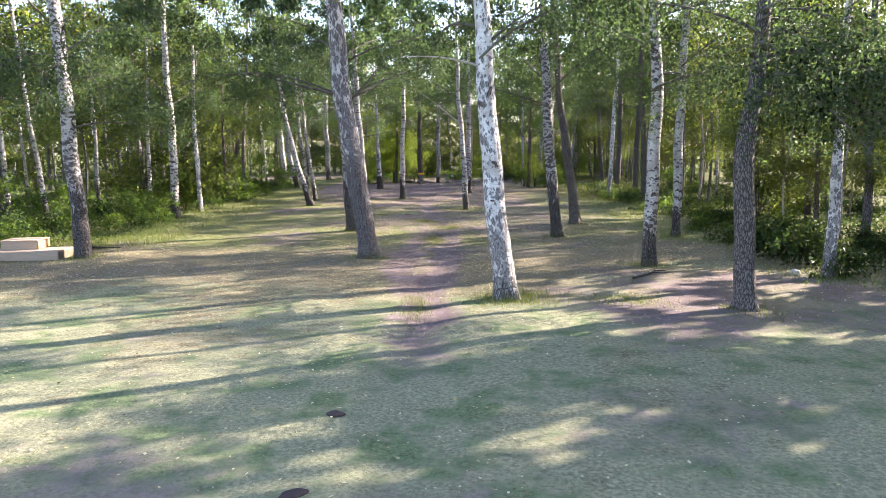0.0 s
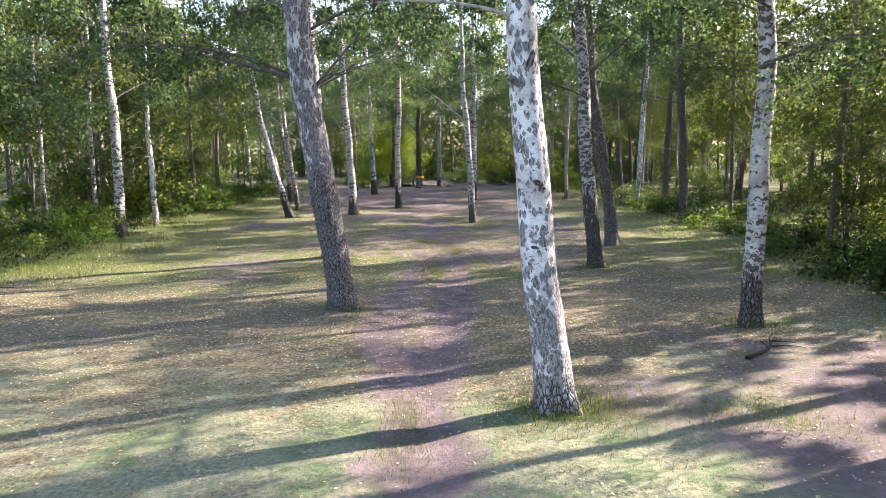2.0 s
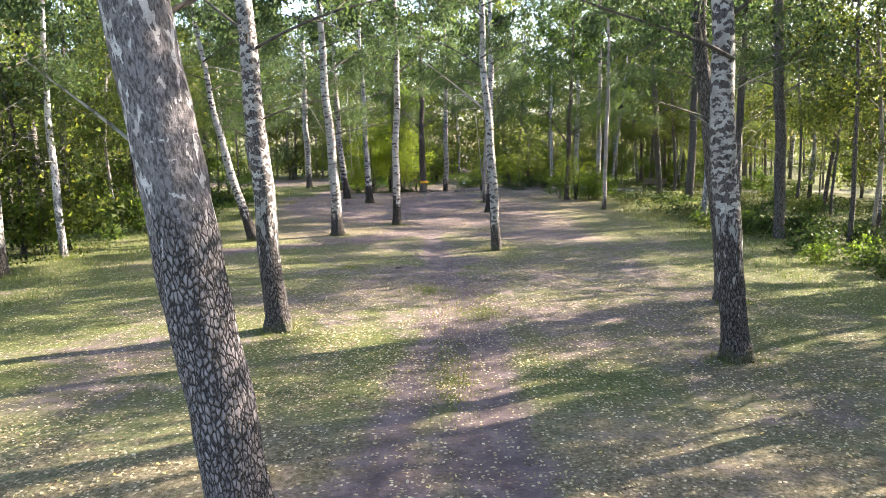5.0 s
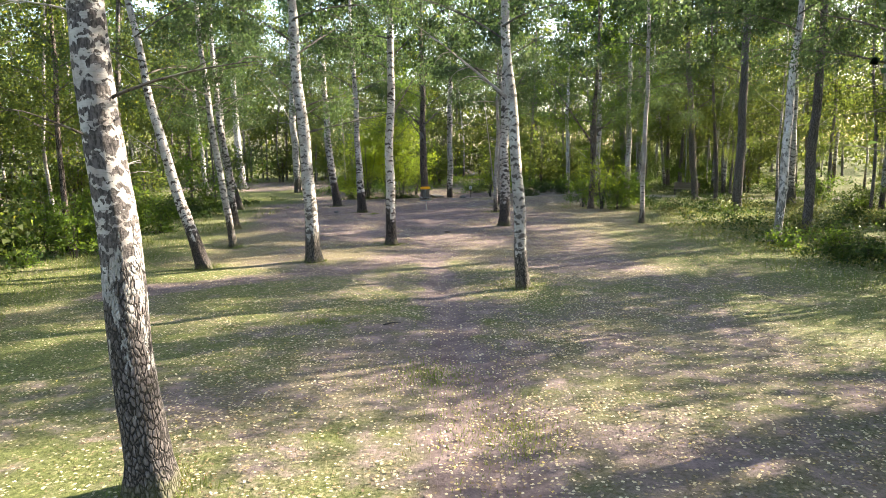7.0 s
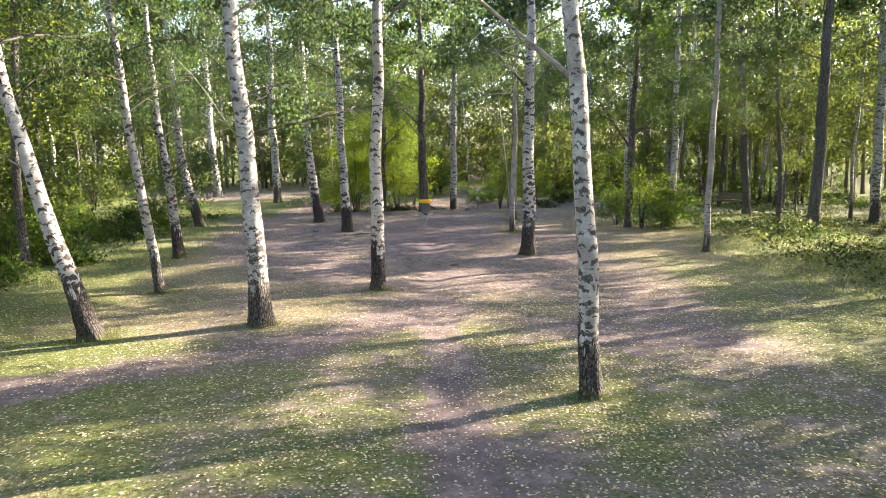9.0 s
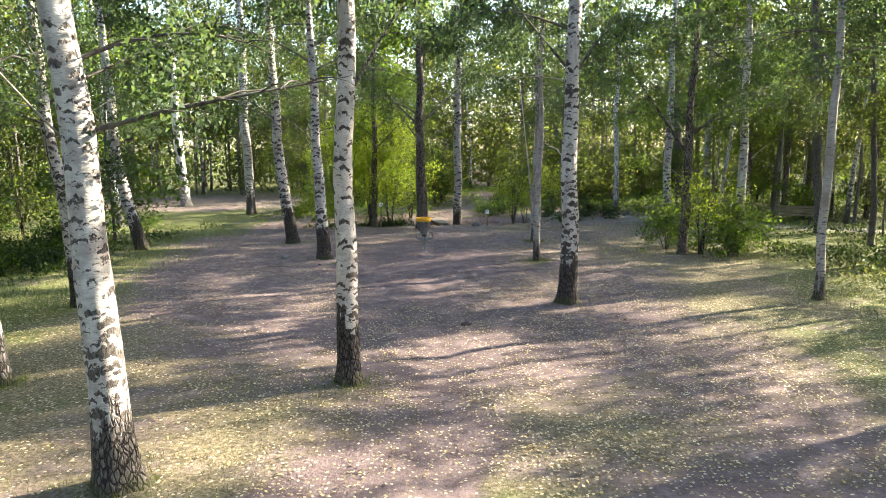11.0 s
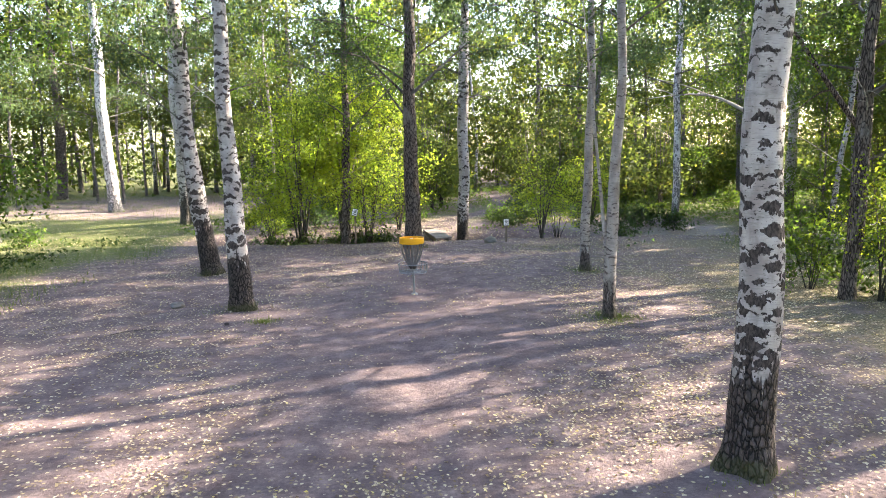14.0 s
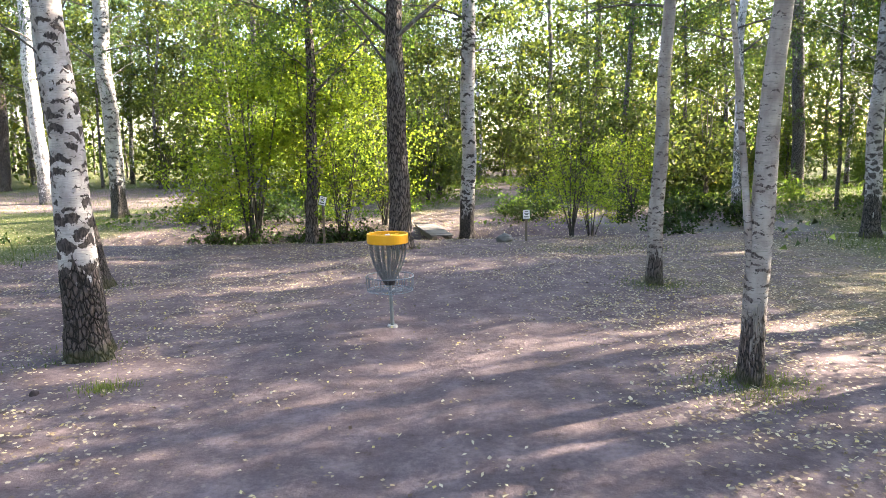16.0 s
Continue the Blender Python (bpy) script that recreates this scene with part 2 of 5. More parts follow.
BIRCH_WHITE = birch_bark("white_birch_bark", (0.74, 0.715, 0.725), (0.26, 0.247, 0.255), 0.56, 0.5, True, (0.125, 0.2))
BIRCH = birch_bark("birch_bark", (0.52, 0.495, 0.485), (0.12, 0.105, 0.1), 0.4, 1.0)
BIRCH_DARKFOOT = birch_bark("dark_footed_birch_bark", (0.54, 0.505, 0.495), (0.085, 0.068, 0.066), 0.39, 1.15, size=(0.2, 0.22), peel=0.66)
BIRCH_OLD = birch_bark("old_birch_bark", (0.6, 0.575, 0.585), (0.2, 0.18, 0.192), 0.8, 3.0, True, (0.13, 0.26), (26, 26, 11), 0.6)
BIRCH_SCARRED = birch_bark("scarred_birch_bark", (0.5, 0.48, 0.48), (0.12, 0.105, 0.108), 0.62, 2.4, False, (0.16, 0.2), (22, 22, 10), 0.5)
BARK_DARK = rough_bark("dark_cracked_bark", (0.27, 0.24, 0.235), (0.05, 0.043, 0.042), (26, 26, 7.5))
BARK_PINE = rough_bark("scaly_brown_bark", (0.25, 0.205, 0.185), (0.035, 0.027, 0.025), (21, 21, 5), (0.3, 0.28, 0.26))
BARK_GREY = birch_bark("smooth_grey_bark", (0.41, 0.37, 0.352), (0.15, 0.12, 0.115), 0.14, 0.55, False, (0.14, 0.11), (44, 44, 6), 0.47)
TWIG = smooth_bark("twig_bark", (0.13, 0.115, 0.1))
DEADWOOD = smooth_bark("dead_wood", (0.4, 0.37, 0.33))

# Blue is raised in these greens to stand for the sky's reflection on leaves.
LEAF_BIRCH = leaf_mat("birch_leaves", (0.030, 0.059, 0.041), (0.042, 0.075, 0.047), (0.055, 0.097, 0.051), (0.075, 0.120, 0.057), (0.127, 0.150, 0.058), glow=1.8, share=0.45, warm=0.6)
LEAF_WOOD = leaf_mat("forest_leaves", (0.021, 0.041, 0.025), (0.031, 0.056, 0.028), (0.046, 0.075, 0.032), (0.069, 0.100, 0.037), (0.153, 0.146, 0.041), glow=2.3, share=0.64)
LEAF_BUSH = leaf_mat("bush_leaves", (0.035, 0.074, 0.028), (0.051, 0.103, 0.031), (0.077, 0.132, 0.034), (0.103, 0.153, 0.039), glow=1.9, share=0.6)
# Darker than the forest leaves: shade deep in the wood is put into the colour.
LEAF_FAR = leaf_mat("shade_darkened_far_leaves", (0.014, 0.025, 0.011), (0.026, 0.041, 0.015), (0.046, 0.064, 0.020), (0.077, 0.094, 0.024), glow=2.0, share=0.5)
LEAF_MAPLE = leaf_mat("sapling_leaves", (0.097, 0.172, 0.034), (0.138, 0.226, 0.041), (0.185, 0.266, 0.048), (0.233, 0.279, 0.053), glow=2.0, share=0.6)
LEAF_DARK = leaf_mat("bramble_leaves", (0.028, 0.06, 0.026), (0.042, 0.08, 0.03), (0.065, 0.105, 0.035), glow=1.3)
# Pale greens: the bleaching by strong sun is put into the leaf colour.
SUNLIT_HERB = leaf_mat("sun_paled_herb_leaves", (0.09, 0.125, 0.055), (0.12, 0.155, 0.07), (0.16, 0.19, 0.09), (0.22, 0.23, 0.12), glow=1.4, share=0.4)
GRASS = leaf_mat("grass_blades", (0.08, 0.115, 0.045), (0.11, 0.145, 0.055), (0.17, 0.185, 0.08), (0.3, 0.27, 0.14), glow=1.2, share=0.3)
LAWN = leaf_mat("lawn_blades", (0.078, 0.094, 0.048), (0.112, 0.128, 0.059), (0.151, 0.158, 0.074), (0.224, 0.200, 0.104), glow=1.2, share=0.3)
GRASS_GREEN = leaf_mat("green_grass_blades", (0.05, 0.09, 0.03), (0.075, 0.125, 0.036), (0.11, 0.155, 0.045), (0.2, 0.2, 0.08), glow=1.4, share=0.35)


def ground_mat():
    n = Nodes("forest_ground")
    soil_w, lush, gravel = n.attr("soil"), n.attr("lush"), n.attr("gravel")
    p = n.coords(world=True)
    big, mid = n.noise(p, 0.45, 4), n.noise(p, 2.2, 5, 0.62)
    fine, grit = n.noise(p, 17, 6, 0.72), n.noise(p, 70, 3, 0.7)
    soil = n.ramp(n.math("ADD", n.math("MULTIPLY", mid, 0.6), n.math("MULTIPLY", fine, 0.4)), (0.27, (0.056, 0.038, 0.043)), (0.5, (0.142, 0.107, 0.111)), (0.72, (0.28, 0.212, 0.214)))
    soil = n.mix(n.step(grit, 0.62, 0.75, 0, 0.5), soil, (0.3, 0.25, 0.22))
    green = n.ramp(fine, (0.32, (0.12, 0.122, 0.078)), (0.5, (0.225, 0.226, 0.14)), (0.68, (0.37, 0.355, 0.235)))
    clover = n.math("ADD", n.noise(p, 0.9, 5, 0.62), n.math("MULTIPLY", n.math("SUBTRACT", fine, 0.5), 0.35))
    green = n.mix(n.step(clover, 0.5, 0.6, 0, 0.85), green, n.ramp(fine, (0.35, (0.055, 0.088, 0.04)), (0.65, (0.16, 0.215, 0.1))))
    # Olive, mossy grove turf; its tone is lowered further for shade under the crowns.
    olive = n.ramp(fine, (0.32, (0.036, 0.044, 0.015)), (0.5, (0.096, 0.112, 0.038)), (0.68, (0.2, 0.212, 0.085)))
    green = n.mix(n.attr("moss"), green, olive)
    dry = n.ramp(fine, (0.32, (0.05, 0.045, 0.02)), (0.5, (0.15, 0.128, 0.082)), (0.68, (0.33, 0.282, 0.19)))
    turf = n.mix(n.step(n.math("ADD", n.math("MULTIPLY", n.math("SUBTRACT", mid, 0.5), 1.4), lush), 0.3, 0.75), dry, green)
    w = n.math("ADD", soil_w, n.math("ADD", n.math("MULTIPLY", n.math("SUBTRACT", mid, 0.5), 1.1), n.math("MULTIPLY", n.math("SUBTRACT", fine, 0.5), 0.7)))
    w = n.math("ADD", w, n.math("MULTIPLY", n.math("SUBTRACT", big, 0.5), 0.5))
    col = n.mix(n.step(w, 0.18, 0.82), turf, soil)
    col = n.mix(gravel, col, n.mix(grit, (0.22, 0.19, 0.17), (0.36, 0.32, 0.28)))
    vor = n.add("ShaderNodeTexVoronoi")
    n.link(n.warped(p, 0.05, 25), vor.inputs["Vector"])
    vor.inputs["Scale"].default_value = 17
    pick = n.add("ShaderNodeSeparateColor")
    n.link(vor.outputs["Color"], pick.inputs[0])
    leafy = n.math("MULTIPLY", n.step(vor.outputs["Distance"], 0.42, 0.3), n.step(n.math("ADD", pick.outputs[0], n.math("MULTIPLY", mid, 0.5)), 0.88, 0.93))
    flake = n.ramp(pick.outputs[1], (0.0, (0.1, 0.065, 0.04)), (0.35, (0.34, 0.27, 0.16)), (1.0, (0.62, 0.55, 0.39)))
    col = n.mix(n.math("MULTIPLY", leafy, n.attr("leafy")), col, flake)
    return n.surface(col, 0.95, bump=n.math("ADD", n.math("MULTIPLY", fine, 1.0), n.math("MULTIPLY", grit, 0.25)), strength=0.7, depth=0.035, spec=0.15)


GROUND = ground_mat()


def plain(name, colour, rough=0.6, metal=0.0, wear=0.25, scale=20.0, spec=0.5):
    n = Nodes(name)
    t = n.noise(n.coords((scale, scale, scale), 9), 1, 4, 0.6)
    fine = n.noise(n.coords((scale * 6, scale * 6, scale * 6), 9), 1, 2)
    col = n.mix(n.math("MULTIPLY", t, wear * 2), colour, [v * 0.55 for v in colour])
    return n.surface(col, n.step(t, 0.2, 0.8, rough * 0.8, min(1, rough * 1.2)), metal, bump=fine, strength=0.2, depth=0.003, spec=spec)


def wood(name, colour, along=(3, 40, 40)):
    n = Nodes(name)
    g = n.noise(n.coords(along, 30), 1, 4, 0.6, 0.4)
    r = n.add("ShaderNodeObjectInfo").outputs["Random"]
    col = n.mix(g, colour, [v * 0.45 for v in colour])
    col = n.mix(n.math("MULTIPLY", r, 0.35), col, [v * 0.6 for v in colour])
    return n.surface(col, 0.85, bump=g, strength=0.4, depth=0.004, spec=0.25)


STEEL = plain("galvanised_steel", (0.33, 0.36, 0.4), 0.45, 0.8, 0.3)
CHAIN = plain("chain_steel", (0.24, 0.26, 0.29), 0.4, 0.85, 0.3)
YELLOW = plain("yellow_plastic", (0.86, 0.42, 0.01), 0.42, 0.0, 0.12)
CONCRETE = plain("concrete_foot", (0.42, 0.4, 0.38), 0.9)
STONE = plain("grey_stone", (0.17, 0.16, 0.155), 0.9, 0, 0.5, 9)
PAPER = plain("white_board", (0.8, 0.8, 0.8), 0.5, 0, 0.08)
INK = plain("black_print", (0.02, 0.02, 0.022), 0.5)
DARKPLASTIC = plain("black_plastic", (0.03, 0.03, 0.032), 0.5)
OLDPLANK = wood("weathered_plank", (0.25, 0.225, 0.21))
NEWPLANK = wood("pale_timber", (0.52, 0.4, 0.31))
WARMPLANK = wood("orange_timber", (0.5, 0.3, 0.17))
POSTWOOD = wood("post_timber", (0.25, 0.2, 0.15), (40, 40, 3))


def litter_mat():
    n = Nodes("fallen_leaves")
    col = n.ramp(n.island(), (0.0, (0.1, 0.065, 0.042)), (0.3, (0.25, 0.19, 0.11)), (0.6, (0.42, 0.35, 0.22)), (0.85, (0.58, 0.52, 0.38)), (1.0, (0.54, 0.43, 0.1)))
    return n.surface(col, 0.6, through=col, share=0.2, spec=0.4)


LITTER = litter_mat()


# ---- building helpers ----
rng = np.random.default_rng(7)


def lattice(x, y, seed):
    """Smooth value noise, -1 to 1, over arrays of places."""
    x, y = np.asarray(x, float), np.asarray(y, float)
    xi, yi = np.floor(x), np.floor(y)
    fx, fy = x - xi, y - yi
    fx, fy = fx * fx * (3 - 2 * fx), fy * fy * (3 - 2 * fy)

    def h(i, j):
        s = np.sin(i * 127.1 + j * 311.7 + seed * 74.7) * 43758.5453
        return s - np.floor(s)

    v = h(xi, yi) * (1 - fx) * (1 - fy) + h(xi + 1, yi) * fx * (1 - fy) + h(xi, yi + 1) * (1 - fx) * fy + h(xi + 1, yi + 1) * fx * fy
    return v * 2 - 1


def mesh_np(name, verts, faces, smooth=False):
    """A mesh from arrays: verts (N, 3) and a list of face arrays (M, k)."""
    me = bpy.data.meshes.new(name)
    if not isinstance(faces, (list, tuple)):
        faces = [faces]
    sizes = np.concatenate([np.full(len(f), f.shape[1], np.int32) for f in faces])
    loops = np.concatenate([f.reshape(-1) for f in faces]).astype(np.int32)
    me.vertices.add(len(verts))
    me.vertices.foreach_set("co", np.ascontiguousarray(verts, np.float32).reshape(-1))
    me.loops.add(len(loops))
    me.loops.foreach_set("vertex_index", loops)
    me.polygons.add(len(sizes))
    starts = np.zeros(len(sizes), np.int32)
    starts[1:] = np.cumsum(sizes)[:-1]
    me.polygons.foreach_set("loop_start", starts)
    me.polygons.foreach_set("loop_total", sizes)
    if smooth:
        me.polygons.foreach_set("use_smooth", np.ones(len(sizes), bool))
    me.update(calc_edges=True)
    return me


def upright(path, rad, segs):
    """A trunk's places as if it stood upright."""
    a = np.linspace(0, 2 * np.pi, segs, endpoint=False)
    return np.stack([rad[:, None] * np.cos(a), rad[:, None] * np.sin(a), np.repeat(path[:, 2:3], segs, 1)], -1).reshape(-1, 3)


def bark_layer(me, places):
    layer = me.attributes.new("bark", "FLOAT_VECTOR", "POINT")
    layer.data.foreach_set("vector", np.ascontiguousarray(places, np.float32).reshape(-1))


def trunk_mesh(path, rad, verts, quads, segs):
    me = mesh_np("trunk", verts, quads, True)
    bark_layer(me, upright(path, rad, segs))
    return me


def leaf_mesh(name, verts, faces, normals):
    """Leaves that share the light of the spray they hang in."""
    me = mesh_np(name, verts, faces, True)
    me.normals_split_custom_set_from_vertices(np.ascontiguousarray(normals, np.float32))
    return me


def bm_mesh(name, bm):
    me = bpy.data.meshes.new(name)
    bm.to_mesh(me)
    bm.free()
    return me


def part(name, data, material, parent=None, label=""):
    """Links a bmesh or a mesh as one object under a thing or part."""
    if isinstance(data, bmesh.types.BMesh):
        data = bm_mesh(name, data)
    if material is not None and not data.materials:
        data.materials.append(material)
    ob = new(name, data)
    ob.parent = parent
    if label:
        tagged(ob, label)
    return ob


def thing(name, x, y, z, label, category, group="", kind="", rz=0.0):
    e = new(name)
    e.empty_display_size = 0.2
    e.matrix_basis = pose(x, y, z, 0, 0, rz)
    return tagged(e, label, category, group, kind)


def box(bm, size, m=None, bevel=0.0):
    made = bmesh.ops.create_cube(bm, size=1.0, matrix=(m or Matrix()) @ Matrix.Diagonal((*size, 1)))
    if bevel:
        edges = list({e for v in made["verts"] for e in v.link_edges})
        bmesh.ops.bevel(bm, geom=edges, offset=bevel, segments=2, affect="EDGES")
    return bm


def tube_np(path, radii, segs, wobble=None):
    """Vertices and quads of a tube along a path; wobble scales the radius by (ring, angle)."""
    path, radii = np.asarray(path, float), np.asarray(radii, float)
    tan = np.gradient(path, axis=0)
    tan /= np.linalg.norm(tan, axis=1)[:, None] + 1e-9
    ref = np.array([0.31, 0.95, 0.05]) if abs(tan[0][2]) > 0.7 else np.array([0.05, 0.1, 1.0])
    u = np.cross(tan, ref)
    u /= np.linalg.norm(u, axis=1)[:, None] + 1e-9
    w = np.cross(tan, u)
    a = np.linspace(0, 2 * np.pi, segs, endpoint=False)
    rr = radii[:, None] * (np.ones((len(path), segs)) if wobble is None else wobble)
    v = path[:, None, :] + rr[:, :, None] * (np.cos(a)[None, :, None] * u[:, None, :] + np.sin(a)[None, :, None] * w[:, None, :])
    i, j = np.meshgrid(np.arange(len(path) - 1), np.arange(segs), indexing="ij")
    q = np.stack([i * segs + j, i * segs + (j + 1) % segs, (i + 1) * segs + (j + 1) % segs, (i + 1) * segs + j], -1).reshape(-1, 4)
    return v.reshape(-1, 3), q


def join_np(pieces):
    vs, fs, k = [], [], 0
    for v, f in pieces:
        vs.append(v)
        fs.append(f + k)
        k += len(v)
    return np.concatenate(vs), np.concatenate(fs)


def bar(bm, a, b, r, segs=8):
    """A round bar between two points."""
    a, b = Vector(a), Vector(b)
    m = Matrix.Translation((a + b) / 2) @ (b - a).to_track_quat("Z", "Y").to_matrix().to_4x4()
    bmesh.ops.create_cone(bm, cap_ends=True, segments=segs, radius1=r, radius2=r, depth=(b - a).length, matrix=m)
    return bm


def ring(bm, radius, r, z, segs=32, sides=6):
    path = [(radius * math.cos(2 * math.pi * i / segs), radius * math.sin(2 * math.pi * i / segs)) for i in range(segs)]
    rows = []
    for i, (x, y) in enumerate(path):
        a = 2 * math.pi * i / segs
        rows.append([bm.verts.new(((radius + r * math.cos(b)) * math.cos(a), (radius + r * math.cos(b)) * math.sin(a), z + r * math.sin(b))) for b in [2 * math.pi * s / sides for s in range(sides)]])
    for i in range(segs):
        for s in range(sides):
            bm.faces.new((rows[i][s], rows[(i + 1) % segs][s], rows[(i + 1) % segs][(s + 1) % sides], rows[i][(s + 1) % sides]))
    return bm


def leaves_np(centres, length, width, hang=0.5, fold=0.25, r=None, grow=0.0, tri=False, facing=None):
    """Pointed leaves, two triangles each, folded a little along the midrib. hang: how much they droop.
    With facing, also a normal for each vertex: the spray's own, a little ruffled."""
    r = r or rng
    n = len(centres)
    d = r.normal(size=(n, 3))
    d[:, 2] -= hang * 2.0
    d /= np.linalg.norm(d, axis=1)[:, None]
    s = np.cross(d, r.normal(size=(n, 3)))
    s /= np.linalg.norm(s, axis=1)[:, None] + 1e-9
    up = np.cross(s, d)
    k = r.uniform(0.65, 1.3, n)[:, None] * (1 + grow * np.clip(centres[:, 2] - 6.5, 0, 9))[:, None]
    ln, wd = length * k, width * k
    a = centres - d * ln / 2
    b = centres + d * ln / 2
    mid = centres - d * ln * 0.08
    l = mid - s * wd / 2 + up * wd * fold
    q = mid + s * wd / 2 + up * wd * fold
    if tri:
        v, f = np.stack([a + s * wd * 0.5, a - s * wd * 0.5, b], 1).reshape(-1, 3), np.arange(3 * n).reshape(-1, 3)
    else:
        v = np.stack([a, l, b, q], 1).reshape(-1, 3)
        base = np.arange(n)[:, None] * 4
        f = np.concatenate([base + np.array([0, 1, 2]), base + np.array([0, 2, 3])], 1).reshape(-1, 3)
    if facing is None:
        return v, f
    nrm = facing + r.normal(size=(n, 3)) * 0.33
    nrm /= np.linalg.norm(nrm, axis=1)[:, None] + 1e-9
    return v, f, np.repeat(nrm, 3 if tri else 4, axis=0)


# ---- the ground ----
PATH = [(-0.6, 6.0), (-0.4, 12.0), (-0.45, 16.0), (0.0, 20.2), (0.22, 23.5), (0.25, 26.0), (0.0, 29.5), (-0.4, 34.5), (-0.75, 39.0), (-1.05, 44.0), (-1.25, 51.0), (-1.6, 60.0), (-1.3, 72.0)]
SIDEPATH = [(-0.6, 16.0), (-1.1, 19.0), (-1.2, 22.0), (-0.9, 26.0), (-0.4, 31.0)]
LEFTPATH = [(-1.2, 46.0), (-4.0, 43.0), (-6.6, 41.6), (-9.0, 40.0)]
BACKPATH = [(-1.6, 76.0), (-0.6, 79.5), (2.2, 84.5), (2.4, 90.0), (1.6, 94.0)]
TRACK = [(4.5, 76.5), (8.5, 75.6), (13.0, 72.0), (19.0, 68.0), (34.0, 62.0)]


def way_off(x, y, line):
    """How far places lie from a line of points."""
    x, y = np.asarray(x, float), np.asarray(y, float)
    x = x + 0.22 * lattice(x * 0.8, y * 0.8, 41) + 0.12 * lattice(x * 2.3, y * 2.3, 42)
    best = np.full(np.shape(x), 1e9)
    for (ax, ay), (bx, by) in zip(line[:-1], line[1:]):
        dx, dy = bx - ax, by - ay
        t = np.clip(((x - ax) * dx + (y - ay) * dy) / (dx * dx + dy * dy), 0, 1)
        best = np.minimum(best, np.hypot(x - ax - t * dx, y - ay - t * dy))
    return best


def soft(v, lo, hi):
    t = np.clip((np.asarray(v, float) - lo) / (hi - lo), 0, 1)
    return t * t * (3 - 2 * t)


def ditch_off(x, y):
    return np.abs(y - (74.2 + 0.35 * np.sin(x * 0.35) + 0.04 * x))


def gz(x, y):
    """The ground's height."""
    x, y = np.asarray(x, float), np.asarray(y, float)
    z = 0.05 * lattice(x * 0.23, y * 0.23, 1) + 0.025 * lattice(x * 0.9, y * 0.9, 2) + 0.012 * lattice(x * 2.7, y * 2.7, 3)
    z = z - 0.05 * soft(way_off(x, y, PATH), 0.6, 0.1)
    reach = soft(np.abs(x + 3.0), 17, 12)
    z = z - 0.5 * soft(ditch_off(x, y), 1.15, 0.15) * reach
    z = z + 0.18 * soft(y, 75.0, 80.0)
    far = np.hypot(x, y - 45)
    return z + soft(far, 70, 140) * 1.5 + 0.4 * lattice(x * 0.05, y * 0.05, 5) * soft(far, 45, 80)


def zone_soil(x, y):
    s = 0.9 * soft(way_off(x, y, PATH), 0.95, 0.05) * soft(y + 1.2 * lattice(x, y * 0.3, 44), 8, 15)
    s = np.maximum(s, 0.75 * soft(way_off(x, y, SIDEPATH), 0.9, 0.05))
    s = np.maximum(s, 0.75 * soft(way_off(x, y, LEFTPATH), 1.3, 0.3))
    s = np.maximum(s, 0.85 * soft(way_off(x, y, BACKPATH), 1.0, 0.3))
    bare = soft(np.hypot((x + 1.2 + 0.2 * np.clip(y - 52, 0, 20)) / 9.0, (y - 61.5) / 15.5), 1.12, 0.7)
    s = np.maximum(s, 0.93 * bare)
    s = np.maximum(s, 0.75 * soft(y, 70, 74) * soft(np.abs(x + 1), 14, 8) * soft(y, 82, 76))
    s = np.maximum(s, 0.46 * soft(np.hypot((x - 6.2) / 4.6, (y - 15.6) / 4.2), 1.2, 0.6))
    s = np.maximum(s, 0.3 * soft(y, 20, 27) * soft(np.abs(x), 9, 6))
    s = np.maximum(s, 0.44 * soft(x, 0.5, 2.5) * soft(x, 7.5, 5) * soft(y, 28, 35))
    s = np.maximum(s, 0.6 * soft(np.hypot((x + 19) / 11, (y - 90) / 11), 1.1, 0.6))
    s = s + (0.02 + 0.2 * lattice(x * 0.8, y * 0.8, 45)) * soft(y, 15, 10)
    return np.clip(s + 0.24 * lattice(x * 0.5, y * 0.5, 8) + 0.12 * lattice(x * 1.4, y * 1.4, 9) + 0.12, 0, 1)


def zone_lush(x, y):
    g = 0.62 * soft(y, 22, 12)
    g = np.maximum(g, 0.75 * soft(x, 7, 11) * soft(y, 18, 26))
    g = np.maximum(g, 0.8 * soft(x, -8.5, -12) * soft(y, 22, 30))
    g = np.maximum(g, 0.42 * soft(y, 76, 80))
    g = np.maximum(g, 0.58 * soft(y, 22, 28) * soft(y, 48, 40))
    g = np.maximum(g, 0.7 * soft(x, 4.5, 7.5) * soft(y, 28, 34) * soft(y, 56, 50))
    return np.clip(g + 0.22 + 0.25 * lattice(x * 0.4, y * 0.4, 12) + 0.15 * lattice(x * 1.3, y * 1.3, 13), 0, 1)


def spaced(lo, hi, fine, reach):
    """Grid lines: fine between lo and hi, wider and wider out to reach."""
    mid = list(np.arange(lo, hi + 1e-6, fine))
    out, step, up, down = [], fine, hi, lo
    left, right = [], []
    while up < reach:
        step *= 1.16
        up += step
        down -= step
        right.append(up)
        left.append(down)
    return np.array(left[::-1] + mid + right)


